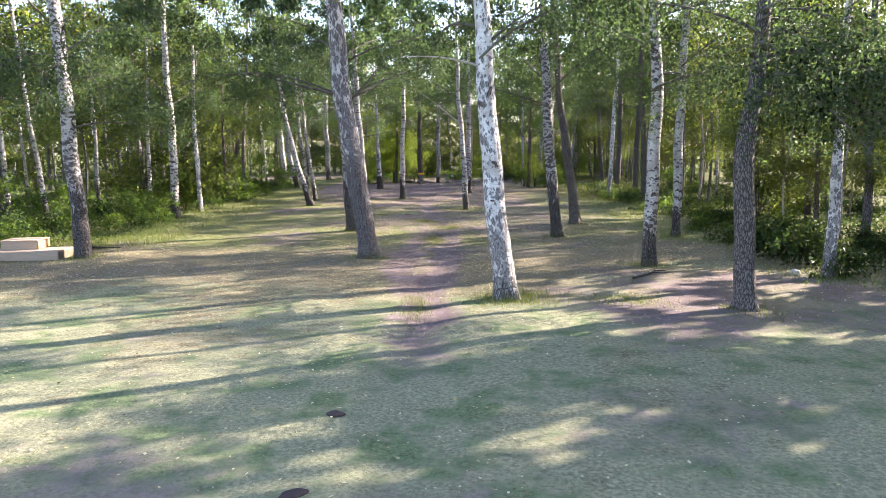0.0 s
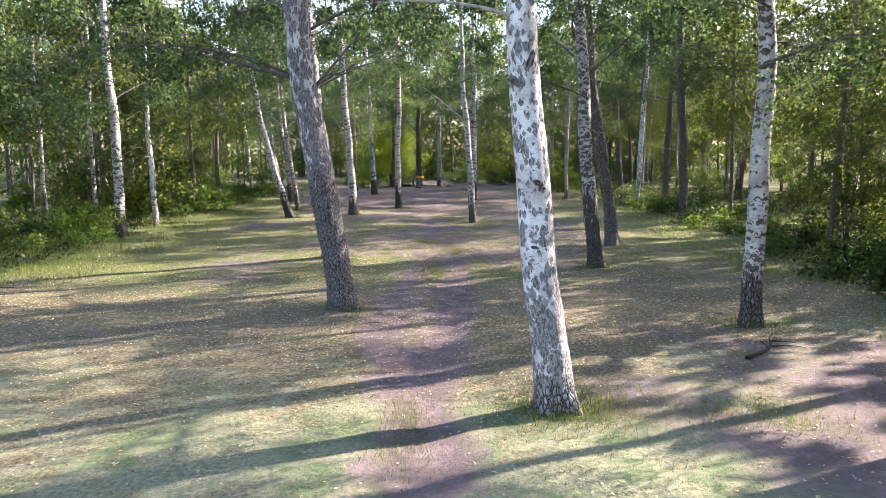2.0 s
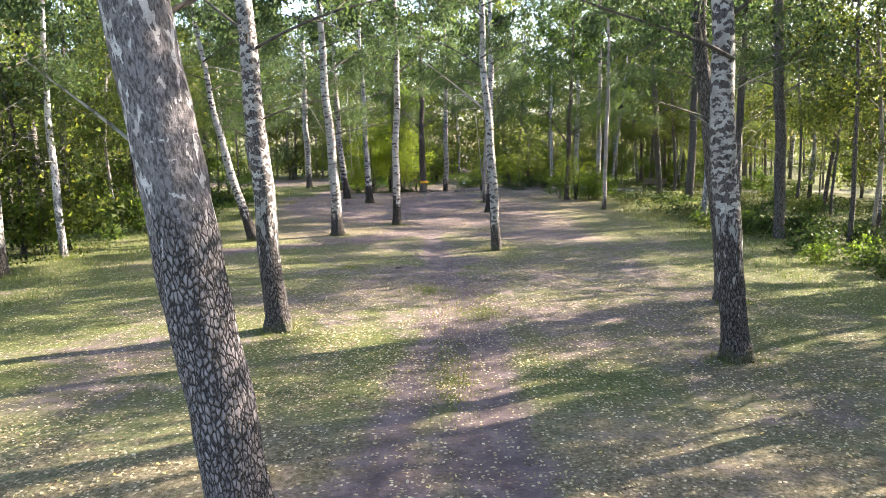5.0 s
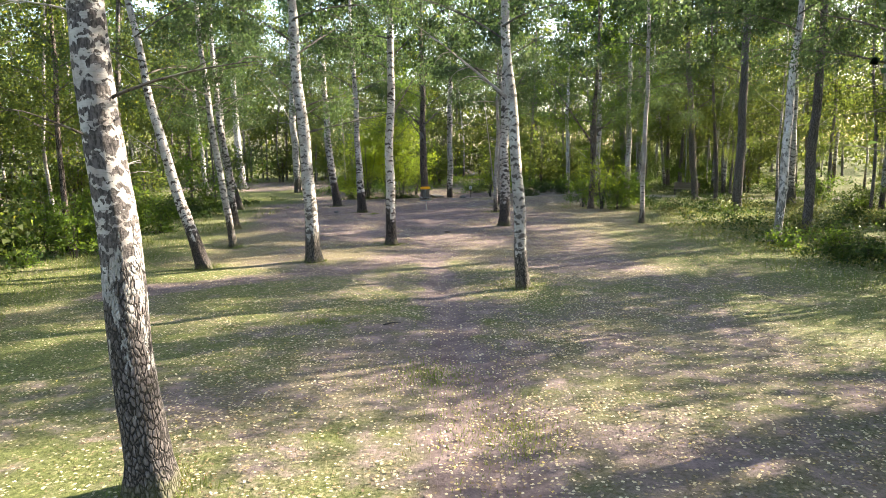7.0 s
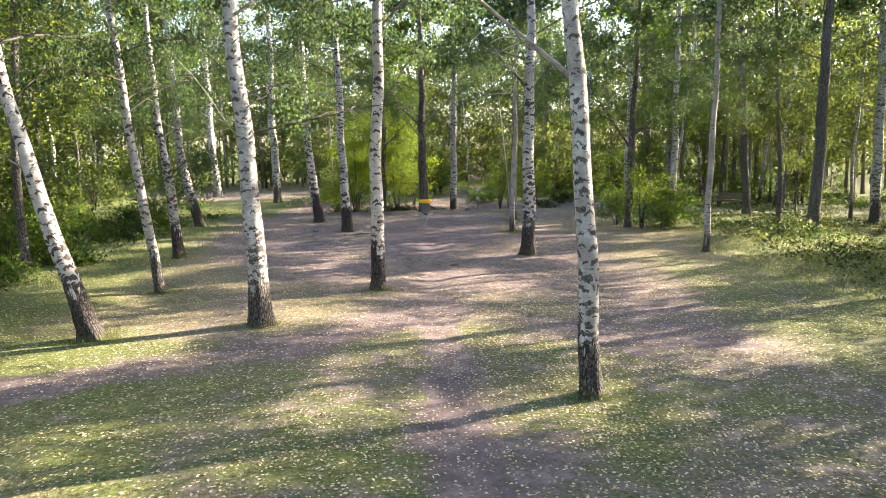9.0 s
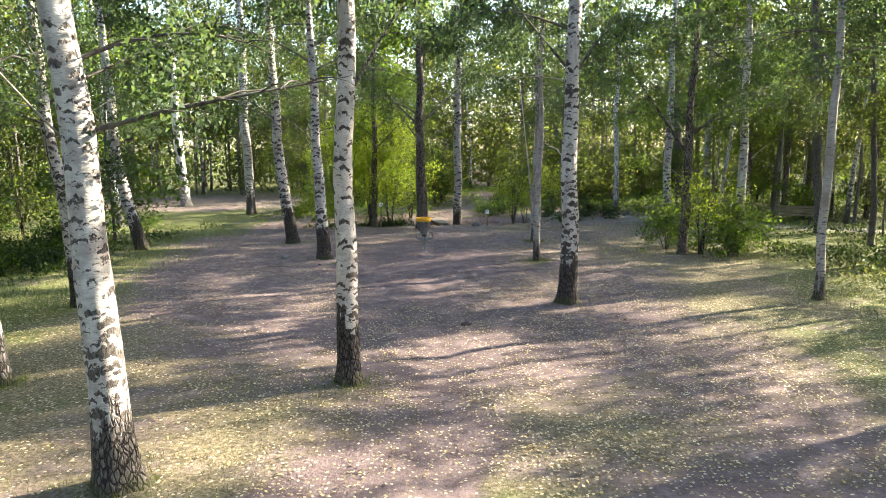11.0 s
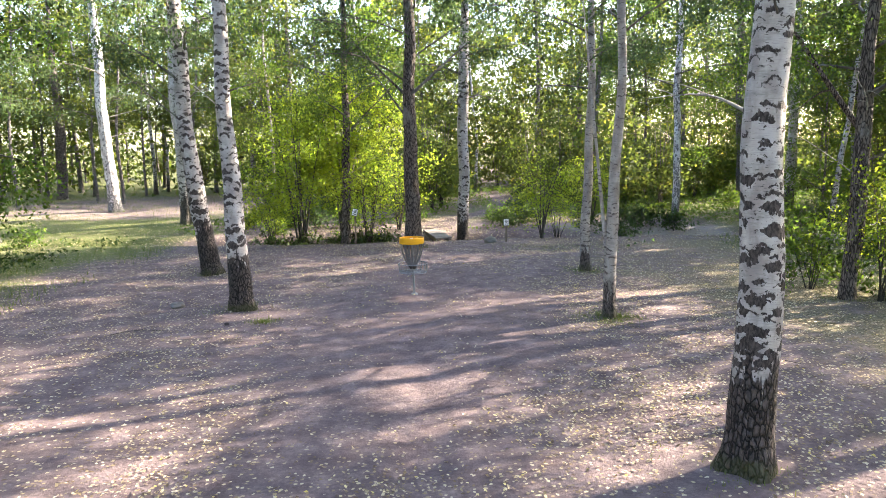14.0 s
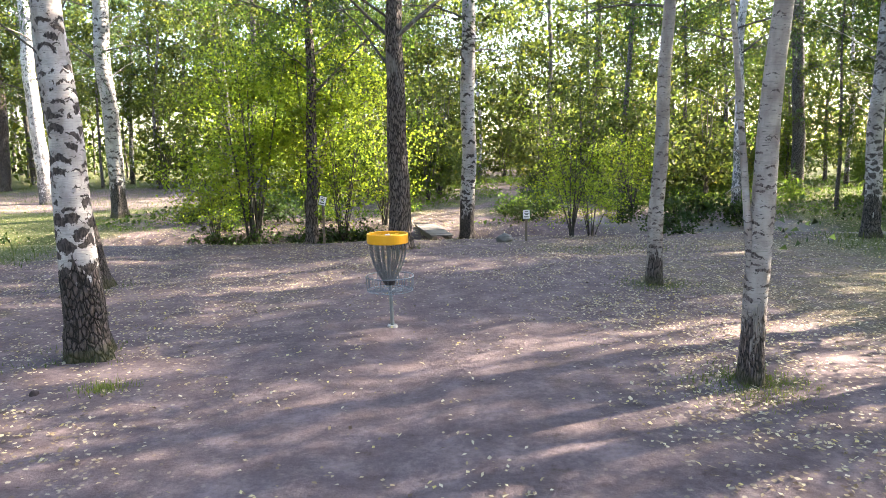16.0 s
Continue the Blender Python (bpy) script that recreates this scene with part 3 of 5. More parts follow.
gx, gy = spaced(-13, 13, 0.3, 900), spaced(1, 80, 0.3, 900)
GX, GY = np.meshgrid(gx, gy)
gv = np.stack([GX, GY, gz(GX, GY)], -1).reshape(-1, 3)
nx, ny = len(gx), len(gy)
gi, gj = np.meshgrid(np.arange(ny - 1), np.arange(nx - 1), indexing="ij")
gq = np.stack([gi * nx + gj, gi * nx + gj + 1, (gi + 1) * nx + gj + 1, (gi + 1) * nx + gj], -1).reshape(-1, 4)
ground_mesh = mesh_np("ground", gv, gq, True)
for attr_name, values in (("soil", zone_soil(GX, GY)), ("lush", zone_lush(GX, GY)), ("leafy", (0.05 + 0.95 * soft(GY, 13, 25)) * soft(np.hypot(GX + 1.4, (GY - 61) * 0.5), 1.2, 4.5)), ("moss", soft(GY, 18, 27)), ("gravel", soft(way_off(GX, GY, TRACK), 1.3, 0.4) * 0.8)):
    layer = ground_mesh.attributes.new(attr_name, "FLOAT", "POINT")
    layer.data.foreach_set("value", np.ascontiguousarray(values, np.float32).reshape(-1))
ground_ob = tagged(part("ground", ground_mesh, GROUND), "worn woodland lawn with bare purplish soil paths and a shallow ditch", "ground", kind="structure")


# ---- trees ----
def trunk_np(r, bends, height, segs, rings, rough, gen):
    """A leaning, tapered trunk with a lobed root flare. r: radii at the foot and at the two heights of bends."""
    (z1, d1), (z2, d2) = bends
    zs = np.concatenate([[-0.25, 0.0, 0.08, 0.18, 0.3, 0.45], np.linspace(0.7, height, rings)])
    slope = (d2 - d1) / (z2 - z1)
    dx = np.where(zs < z2, np.interp(zs, [0, z1, z2], [0, d1, d2]), d2 + slope * 0.5 * (zs - z2))
    dx = np.convolve(np.pad(dx, 2, mode="edge"), np.ones(5) / 5, "valid") if rings > 30 else dx
    dx = dx - np.interp(0, zs, dx)
    ph = gen.uniform(0, 6.28, 4)
    sway = 0.03 * np.sin(zs * 0.9 + ph[0]) + 0.02 * np.sin(zs * 2.1 + ph[1])
    dy = (0.05 * np.sin(zs * 0.5 + ph[2]) + 0.03 * np.sin(zs * 1.3 + ph[3])) * soft(zs, 0, 2)
    dx = dx + sway * soft(zs, 0, 2)
    rad = np.interp(zs, [-0.3, 0.0, 0.35, 1.3, z1, z2, height], [r[0] * 1.2, r[0] * 1.08, r[0] * 0.9, r[1] * 0.7 + r[0] * 0.3, r[1], r[2], 0.02])
    a = np.linspace(0, 2 * np.pi, segs, endpoint=False)
    lobes = 1 + 0.16 * np.exp(-np.clip(zs, 0, 9) / 0.28)[:, None] * (np.sin(a * 4 + ph[0]) + 0.7 * np.sin(a * 3 + ph[2]))[None, :]
    foot = np.exp(-np.clip(zs, 0, 99) / 1.5)[:, None]
    lumps = 1 + (0.02 + rough * (0.35 + 0.65 * foot)) * lattice(a[None, :] * 4.0 / 1.0 + ph[1], zs[:, None] * 6.0, 21) + 0.03 * lattice(a[None, :] * 1.3 + ph[2], zs[:, None] * 1.4, 22)
    lumps[:, -1] = (lumps[:, -2] + lumps[:, 0]) / 2
    path = np.stack([dx, dy, zs], 1)
    return path, rad, *tube_np(path, rad, segs, lobes * lumps)


def limb_np(start, azim, rise, length, r, gen, droop=0.5, segs=6, n=8):
    """A branch: rises, then droops towards its tip."""
    t = np.linspace(0, 1, n)
    out = length * t
    hz = length * (math.tan(radians(rise)) * t - droop * t * t)
    side = 0.06 * length * np.sin(t * 5 + gen.uniform(0, 6))
    ca, sa = math.cos(azim), math.sin(azim)
    path = np.stack([start[0] + out * ca - side * sa, start[1] + out * sa + side * ca, start[2] + hz], 1)
    rad = r * (1 - 0.85 * t)
    return path, rad, *tube_np(path, rad, segs)


def branch_np(start, azim, rise, length, r, gen, droop, forks=6, segs=6, n=8):
    """A branch with its side branches: the pieces of its mesh, and the lines that carry leaves."""
    main, _, v, q = limb_np(start, azim, rise, length, r, gen, droop, segs, n)
    pieces, lines = [(v, q)], [main]
    for k in range(forks):
        f = 0.18 + 0.74 * (k + gen.uniform(0, 0.8)) / max(1, forks)
        i = min(n - 2, int(f * (n - 1)))
        st = main[i] + (main[i + 1] - main[i]) * (f * (n - 1) - i)
        turn = gen.uniform(0.5, 1.15) * (1 if k % 2 else -1)
        p, _, lv, lq = limb_np(st, azim + turn, gen.uniform(0, 34), length * gen.uniform(0.3, 0.55) * (1.15 - 0.6 * f), r * 0.42, gen, gen.uniform(0.25, 0.8), 3, 5 if n > 5 else 3)
        pieces.append((lv, lq))
        lines.append(p)
    return pieces, lines


def crown_points(lines, gen, per_line, per_twig, spread, hang, wide=0.4):
    """Leaf places and the way they face: sprays on twigs that hang from the outer part of each line."""
    pts, way = [], []
    for path in lines:
        k = gen.uniform(0.3, 1.02, per_line) * (len(path) - 1)
        i = np.clip(k.astype(int), 0, len(path) - 2)
        f = np.clip(k - i, 0, 1)[:, None]
        c = path[i] * (1 - f) + path[i + 1] * f
        c = c + gen.normal(size=c.shape) * np.array([spread, spread, spread * 0.5])
        lean = gen.normal(size=(per_line, 1, 3)) * np.array([0.3, 0.3, 0.0])
        drop = gen.uniform(0, 1, (per_line, per_twig, 1)) ** 1.2 * gen.uniform(0.3, 1.0, (per_line, 1, 1)) * hang
        fuzz = gen.normal(size=(per_line, per_twig, 3)) * np.array([1, 1, 0.7]) * spread * wide
        pts.append((c[:, None, :] + fuzz + drop * (lean - np.array([0, 0, 1.0]))).reshape(-1, 3))
        out = path[-1] - path[0]
        out = out / (np.linalg.norm(out) + 1e-9) * 0.25 + np.array([0, 0, 0.55])
        turn = gen.normal(size=(per_line, 1, 3)) * 0.4
        way.append((out + turn + fuzz / (np.linalg.norm(fuzz, axis=2, keepdims=True) + 1e-9) * 0.4).reshape(-1, 3))
    return np.concatenate(pts), np.concatenate(way)


BARE = {}


def hanging(z, count, length, first=0.0, turn=360.0):
    """Limbs that rise a little and then hang far down, all round the trunk."""
    return tuple((z + 0.35 * (i % 3), first + i * turn / count, 26 - 4 * (i % 2), length * (1 - 0.12 * (i % 3)), 0.03, 0.95, TWIG) for i in range(count))


def tree(bark, x, y, r, low, high, height=17.0, crown=(4.6, 2.9), leaves=10000, limbs=14, label="", named="birch_tree", leaf=None, size=(0.066, 0.05), seed=None, own_limbs=(), rough=0.05, group="trees of the grove"):
    """One tree: trunk, limbs (each a part) and a crown of leaves. crown: height of its lowest branches, and its half width."""
    gen = np.random.default_rng(int(abs(x) * 131 + abs(y) * 17) if seed is None else seed)
    z = float(gz(x, y))
    t = thing(named, x, y, z, label, "tree", group)
    path, rad, v, q = trunk_np(r, (low, high), height, 18, 56, rough, gen)
    part("trunk", trunk_mesh(path, rad, v, q, 18), bark, t)
    lines = []
    az = gen.uniform(0, 6.28)
    for k in range(limbs):
        f = (k + gen.uniform(-0.3, 0.3)) / max(1, limbs - 1)
        zz = crown[0] + (height * 0.93 - crown[0]) * np.clip(f, 0, 1) ** 1.15
        az += 2.4 + gen.uniform(-0.4, 0.4)
        w = 1.12 * crown[1] * (0.75 + 0.45 * math.sin(min(1.0, 0.25 + f) * 2.6)) * (1 - 0.6 * max(0, f) ** 2) * gen.uniform(0.75, 1.25)
        s = np.array([np.interp(zz, path[:, 2], path[:, c]) for c in range(3)])
        lr = float(np.interp(zz, path[:, 2], rad))
        pieces, found = branch_np(s, az, gen.uniform(14, 42), w, min(0.034, lr * 0.28), gen, gen.uniform(0.12, 0.5), 6 if zz < 12 else 3)
        lines += found
        part("limb", mesh_np("limb", *join_np(pieces), True), TWIG, t)
    for zz, azd, rise, length, lr, droop, mat in own_limbs:
        s = np.array([np.interp(zz, path[:, 2], path[:, c]) for c in range(3)])
        pieces, found = branch_np(s, radians(azd), rise, length, lr, gen, droop, 0 if mat is DEADWOOD else 7, 8, 14)
        limb_v, limb_q = join_np(pieces)
        me = mesh_np("limb", limb_v, limb_q, True)
        bark_layer(me, limb_v)
        part("limb", me, mat, t)
        if mat is not DEADWOOD:
            lines += found
    if abs(x + 0.6) > 2.6 and y > 24 and named != "grey_tree":
        for k in range(5):
            zz = crown[0] * (0.6 + 0.1 * k) + gen.uniform(-0.2, 0.2)
            s = np.array([np.interp(zz, path[:, 2], path[:, c]) for c in range(3)])
            az += 2.4 + gen.uniform(-0.5, 0.5)
            pieces, _ = branch_np(s, az, gen.uniform(15, 48), gen.uniform(0.9, 2.1), gen.uniform(0.013, 0.022), gen, gen.uniform(0.0, 0.35), 4, 4, 7)
            part("bare_limb", mesh_np("bare_limb", *join_np(pieces), True), TWIG if k % 3 else DEADWOOD, t, "thin leafless branch")
    if y > 76:
        leaves = leaves * 6 // 10
    leaves = leaves * (20 if 35 < y < 76 else 14) // 10
    per = 20
    pts, way = crown_points(lines, gen, max(1, leaves // (len(lines) * per)), per, 0.3, 0.75)
    keep = (np.abs(pts[:, 0] + x + 0.6) > 3.0) | (pts[:, 2] > 5.9)
    pts, way = pts[keep], way[keep]
    low_part = pts[:, 2] < 8.5
    lo = leaves_np(pts[low_part], *size, hang=0.6, r=gen, tri=abs(x) > 5 or y > 30, facing=way[low_part])
    hi = leaves_np(pts[~low_part][::2], size[0] * 1.7, size[1] * 1.7, hang=0.6, r=gen, grow=0.13, tri=True, facing=way[~low_part][::2])
    part("crown", leaf_mesh("crown", np.concatenate([lo[0], hi[0]]), [lo[1], hi[1] + len(lo[0])], np.concatenate([lo[2], hi[2]])), leaf or LEAF_BIRCH, t)
    BARE[t.name] = (x, y)
    return t


def forest_tree(bark, seed, height, crown, r, leaves, size, leaf, label):
    """A plain tree for the depth of the wood: trunk with its branches in one mesh, and a crown."""
    gen = np.random.default_rng(seed)
    t = thing("forest_tree", 0, 0, 0, label, "tree", "trees of the surrounding wood")
    path, rad, v, q = trunk_np((r, r * 0.72, r * 0.55), ((3.5, gen.uniform(-0.45, 0.45)), (8.0, gen.uniform(-0.9, 0.9))), height, 8, 15, 0.04, gen)
    pieces, lines = [(v, q)], []
    az = gen.uniform(0, 6)
    for k in range(12):
        f = (k / 11) ** 1.35
        zz = crown[0] + (height * 0.94 - crown[0]) * f
        az += 2.4 + gen.uniform(-0.5, 0.5)
        w = crown[1] * (0.8 + 0.4 * math.sin(min(1, 0.2 + f) * 2.6)) * (1 - 0.55 * f * f) * gen.uniform(0.7, 1.25)
        s = np.array([np.interp(zz, path[:, 2], path[:, c]) for c in range(3)])
        made, found = branch_np(s, az, gen.uniform(15, 48), w, 0.035, gen, gen.uniform(0.25, 0.6), 2 if zz < 10 else 1, 3, 4)
        pieces += made if zz < 13 else made[:1]
        lines += found
    wood_v, wood_q = join_np(pieces)
    me = mesh_np("trunk", wood_v, wood_q, True)
    flat = wood_v.copy()
    flat[:len(v)] = upright(path, rad, 8)
    bark_layer(me, flat)
    me.materials.append(bark)
    me.materials.append(TWIG)
    me.polygons.foreach_set("material_index", (np.arange(len(wood_q)) >= len(q)).astype(np.int32))
    part("trunk", me, None, t)
    per = 26
    pts, way = crown_points(lines, gen, max(1, leaves // (len(lines) * per)), per, 0.42, 0.7, 0.55)
    low_part = pts[:, 2] < 8.0
    lo = leaves_np(pts[low_part], *size, hang=0.25, r=gen, tri=True, facing=way[low_part])
    hi = leaves_np(pts[~low_part][::2], size[0] * 1.35, size[1] * 1.35, hang=0.25, r=gen, tri=True, grow=0.04, facing=way[~low_part][::2])
    part("crown", leaf_mesh("crown", np.concatenate([lo[0], hi[0]]), [lo[1], hi[1] + len(lo[0])], np.concatenate([lo[2], hi[2]])), leaf, t)
    return t


def bush(seed, height, width, leaves, size, leaf, label, stems=7, named="bush", lift=0.15, tri=False, spread=0.16):
    """A bush: several thin stems that fan out and a broken cloud of leaves on their side twigs."""
    gen = np.random.default_rng(seed)
    t = thing(named, 0, 0, 0, label, "bush", "bushes of the undergrowth")
    paths = []
    for k in range(stems):
        a, tilt = gen.uniform(0, 6.28), gen.uniform(0.05, 0.5)
        hgt = height * gen.uniform(0.65, 1.0)
        s = np.linspace(0, 1, 7)
        rr = width * 0.5 * (tilt * s + 0.4 * tilt * s * s)
        p = np.stack([rr * np.cos(a) + gen.normal(0, 0.05), rr * np.sin(a) + gen.normal(0, 0.05), s * hgt - 0.05], 1)
        pieces = [tube_np(p, 0.016 * (1 - 0.8 * s) * max(1.0, height / 2.2), 3 if height < 1.5 else 4)]
        for j in range(5):
            f = gen.uniform(lift, 1.0)
            i = min(5, int(f * 6))
            st = p[i] + (p[i + 1] - p[i]) * (f * 6 - i)
            q, _, lv, lq = limb_np(st, gen.uniform(0, 6.28), gen.uniform(5, 40), width * gen.uniform(0.25, 0.55), 0.008, gen, gen.uniform(0.2, 0.6), 3, 3)
            paths.append(q)
            if j < (1 if height < 1.5 else 3):
                pieces.append((lv, lq))
        part("stem", mesh_np("stem", *join_np(pieces), True), TWIG, t)
    per = 14
    pts, way = crown_points(paths, gen, max(1, leaves // (len(paths) * per)), per, spread, 0.16, 0.7)
    keep = pts[:, 2] > 0.03
    part("foliage", leaf_mesh("foliage", *leaves_np(pts[keep], *size, hang=0.2, r=gen, tri=tri, facing=way[keep])), leaf, t)
    return t



# ---- the grove, tree by tree ----
tree(BIRCH_SCARRED, -11.76, 22.64, (0.30, 0.22, 0.18), (4.1, -0.13), (8.1, -0.26), label="old birch with dark cracked foot beside timber blocks", height=18, crown=(4.0, 3.6), leaves=24000, own_limbs=hanging(5.6, 8, 3.6, 10))
tree(BIRCH_OLD, -2.30, 21.67, (0.32, 0.29, 0.28), (3.0, -0.43), (5.6, -0.76), label="stout leaning birch with grey cracked bark beside the path", height=17, crown=(4.5, 3.4), leaves=15000, rough=0.09, own_limbs=((4.95, 178, 16, 3.6, 0.05, 0.05, TWIG), (3.35, 190, 42, 1.1, 0.025, 0.0, DEADWOOD), (4.6, 20, 48, 1.6, 0.045, 0.0, TWIG)))
tree(BIRCH_SCARRED, -3.78, 29.27, (0.27, 0.20, 0.17), (3.2, -0.24), (5.5, -0.36), label="birch with black scarred white bark, leaning over grass", height=17, crown=(5.3, 3.2), leaves=15000)
white_birch = tree(BIRCH_WHITE, 1.42, 15.6, (0.29, 0.22, 0.18), (3.2, -0.32), (5.8, -0.55), label="bright white birch with grey diamond marks beside the path", height=18, crown=(5.3, 3.2), leaves=15000, own_limbs=((5.1, 176, 24, 2.0, 0.03, 0.32, DEADWOOD), (5.6, 10, 40, 1.6, 0.035, 0.2, TWIG)))
tree(BIRCH_SCARRED, 4.45, 27.03, (0.24, 0.20, 0.16), (3.3, -0.33), (6.3, -0.54), label="birch with black-scarred white bark and dark foot", crown=(4.9, 2.9), leaves=15000, height=16)
tree(BARK_DARK, 5.95, 31.15, (0.27, 0.19, 0.14), (3.5, -0.47), (5.7, -0.83), label="leaning dark grey birch with rough bark", height=17, crown=(6.2, 2.6), named="dark_tree")
tree(BIRCH, 5.91, 19.87, (0.22, 0.17, 0.14), (4.2, 0.10), (6.5, 0.00), label="birch with black-scarred white bark and dark foot", crown=(4.9, 2.9), leaves=15000, height=16)
tree(BIRCH, 8.71, 25.99, (0.17, 0.16, 0.13), (3.6, 0.04), (7.7, 0.06), label="white birch with small dark marks in the grove", crown=(5.2, 2.5), height=16)
tree(BARK_DARK, 6.29, 14.29, (0.23, 0.20, 0.15), (3.0, -0.13), (4.8, 0.01), label="dark cracked trunk with ivy-like foliage above", height=16, crown=(5.0, 2.3), leaves=19000, own_limbs=hanging(5.1, 6, 2.7, -110, 150) + hanging(4.3, 7, 3.1, -75, 140), named="dark_tree")
tree(BIRCH_WHITE, 9.99, 17.85, (0.18, 0.13, 0.11), (2.9, -0.02), (4.2, 0.02), label="white birch standing among dark bushes", height=14, crown=(6.0, 1.7), leaves=8000, own_limbs=hanging(5.6, 4, 1.8, -100, 160))
tree(BIRCH, 16.48, 31.39, (0.18, 0.15, 0.12), (4.8, -0.15), (8.2, -0.27), label="white birch with small dark marks in the grove", crown=(5.2, 2.5), height=16)
tree(BIRCH_DARKFOOT, -2.73, 48.37, (0.23, 0.16, 0.14), (3.1, 0.03), (5.9, 0.13), label="straight white birch with wide dark flared foot", height=17, crown=(6.4, 2.4), own_limbs=((4.7, 8, 58, 1.4, 0.035, 0.0, BARK_DARK),))
tree(BIRCH, 1.37, 40.22, (0.20, 0.14, 0.12), (3.1, -0.18), (5.9, -0.37), label="slender birch with dark foot standing in leaf litter", height=16, crown=(6.2, 2.4), own_limbs=((4.8, 178, 42, 2.4, 0.045, 0.1, BARK_GREY),))
tree(BIRCH_DARKFOOT, -8.25, 43.81, (0.25, 0.15, 0.12), (3.2, -0.92), (5.2, -1.39), label="strongly leaning white birch with black foot", height=15, crown=(6.0, 2.4))
tree(BIRCH, -13.85, 36.28, (0.25, 0.19, 0.15), (4.0, 0.02), (8.5, -0.01), label="birch with black-scarred white bark and dark foot", crown=(5.2, 2.5), height=16)
tree(BIRCH_WHITE, -13.67, 39.50, (0.14, 0.12, 0.09), (3.4, -0.05), (6.1, -0.02), label="white birch with small dark marks in the grove", crown=(5.2, 2.5), height=16)
tree(BARK_DARK, -24.12, 56.37, (0.28, 0.21, 0.17), (5.0, -0.01), (8.7, -0.10), label="dark rough-barked tree at the wood edge", crown=(5.2, 2.5), height=16, named="dark_tree")
tree(BARK_DARK, 12.04, 41.63, (0.22, 0.19, 0.17), (3.6, -0.17), (8.1, -0.42), label="dark rough-barked tree at the wood edge", crown=(5.2, 2.5), height=16, named="dark_tree")
tree(BIRCH, -4.98, 44.75, (0.27, 0.18, 0.15), (4.0, -0.13), (7.0, -0.33), label="white birch with few marks on trodden soil", height=17, crown=(6.6, 2.5), own_limbs=((4.15, 8, 13, 3.0, 0.035, 0.02, TWIG), (4.9, 20, 30, 2.2, 0.03, 0.5, TWIG)))
tree(BIRCH, -8.82, 48.70, (0.16, 0.12, 0.10), (3.2, -0.39), (6.3, -0.71), label="white birch with small dark marks in the grove", crown=(5.2, 2.5), height=16)
tree(BIRCH_DARKFOOT, -10.51, 54.58, (0.22, 0.15, 0.13), (3.0, -0.21), (4.9, -0.42), label="thin birch with side branches and dark foot", height=14, crown=(4.6, 2.4), own_limbs=((2.9, 4, 40, 1.6, 0.028, 0.1, TWIG),))
tree(BIRCH_DARKFOOT, 2.03, 54.46, (0.27, 0.20, 0.17), (3.0, 0.04), (5.7, 0.06), label="tall birch with dark flared foot in leaf litter", height=18, crown=(6.2, 2.6), own_limbs=((5.4, 40, 50, 2.0, 0.04, 0.0, TWIG), (5.7, 170, 50, 2.0, 0.04, 0.0, TWIG)))
tree(BARK_GREY, 8.33, 54.26, (0.12, 0.10, 0.08), (3.9, 0.08), (8.6, 0.09), label="thin pale young tree in grass", height=12, crown=(5.4, 1.7), leaves=4500, named="grey_tree")
tree(BIRCH_WHITE, 11.12, 46.96, (0.16, 0.14, 0.10), (4.1, 0.24), (8.3, 0.40), label="white birch with small dark marks in the grove", crown=(6.8, 2.8), height=17, leaves=11000)
tree(BARK_DARK, 13.73, 50.02, (0.20, 0.18, 0.14), (3.6, 0.12), (8.2, 0.17), label="dark rough-barked tree at the wood edge", crown=(7.0, 2.9), height=19, leaves=11000, named="dark_tree")
tree(BARK_DARK, 14.86, 59.66, (0.29, 0.21, 0.17), (5.0, 0.12), (9.6, 0.19), label="dark rough-barked tree at the wood edge", crown=(6.4, 3.4), height=19, leaves=14000, named="dark_tree")
tree(BIRCH, 18.82, 61.78, (0.26, 0.19, 0.16), (5.1, -0.14), (8.5, -0.25), label="birch with black-scarred white bark and dark foot", crown=(6.8, 1.7), height=16, leaves=6000)
tree(BIRCH_DARKFOOT, -5.52, 62.28, (0.29, 0.19, 0.16), (2.6, -0.07), (4.3, -0.14), label="birch with dark cracked foot beside the bare clearing", height=17, crown=(6.6, 2.5))
tree(BIRCH_DARKFOOT, -7.59, 66.59, (0.31, 0.21, 0.18), (3.9, -0.46), (6.8, -0.55), label="leaning birch with mossy root flare", height=17, crown=(6.0, 2.8), own_limbs=((5.2, 185, 40, 2.2, 0.04, 0.2, TWIG),))
tree(BIRCH, -12.73, 78.86, (0.29, 0.26, 0.21), (6.1, -0.12), (10.7, -0.05), label="birch with black-scarred white bark and dark foot", crown=(5.2, 2.5), height=16)
tree(BIRCH_WHITE, -19.20, 85.80, (0.38, 0.28, 0.21), (5.4, -0.27), (10.2, -0.36), label="sunlit white birch on open grass across the ditch", height=18, crown=(5.0, 3.0), own_limbs=((4.0, 10, 15, 2.2, 0.03, 0.1, DEADWOOD), (5.0, 20, 20, 2.4, 0.03, 0.1, DEADWOOD)))
tree(BIRCH_DARKFOOT, -13.42, 65.13, (0.28, 0.21, 0.15), (3.3, -0.76), (7.7, -0.96), label="birch with black-scarred white bark and dark foot", crown=(5.2, 2.5), height=16)
tree(BIRCH_WHITE, -18.49, 74.20, (0.20, 0.16, 0.13), (4.6, -0.29), (9.5, -0.59), label="white birch with small dark marks in the grove", crown=(5.2, 2.5), height=16)
tree(BARK_GREY, 2.68, 66.31, (0.16, 0.12, 0.10), (2.3, 0.02), (4.9, 0.08), label="slim pale grey tree at the edge of the clearing", height=13, crown=(4.8, 2.2), named="grey_tree")
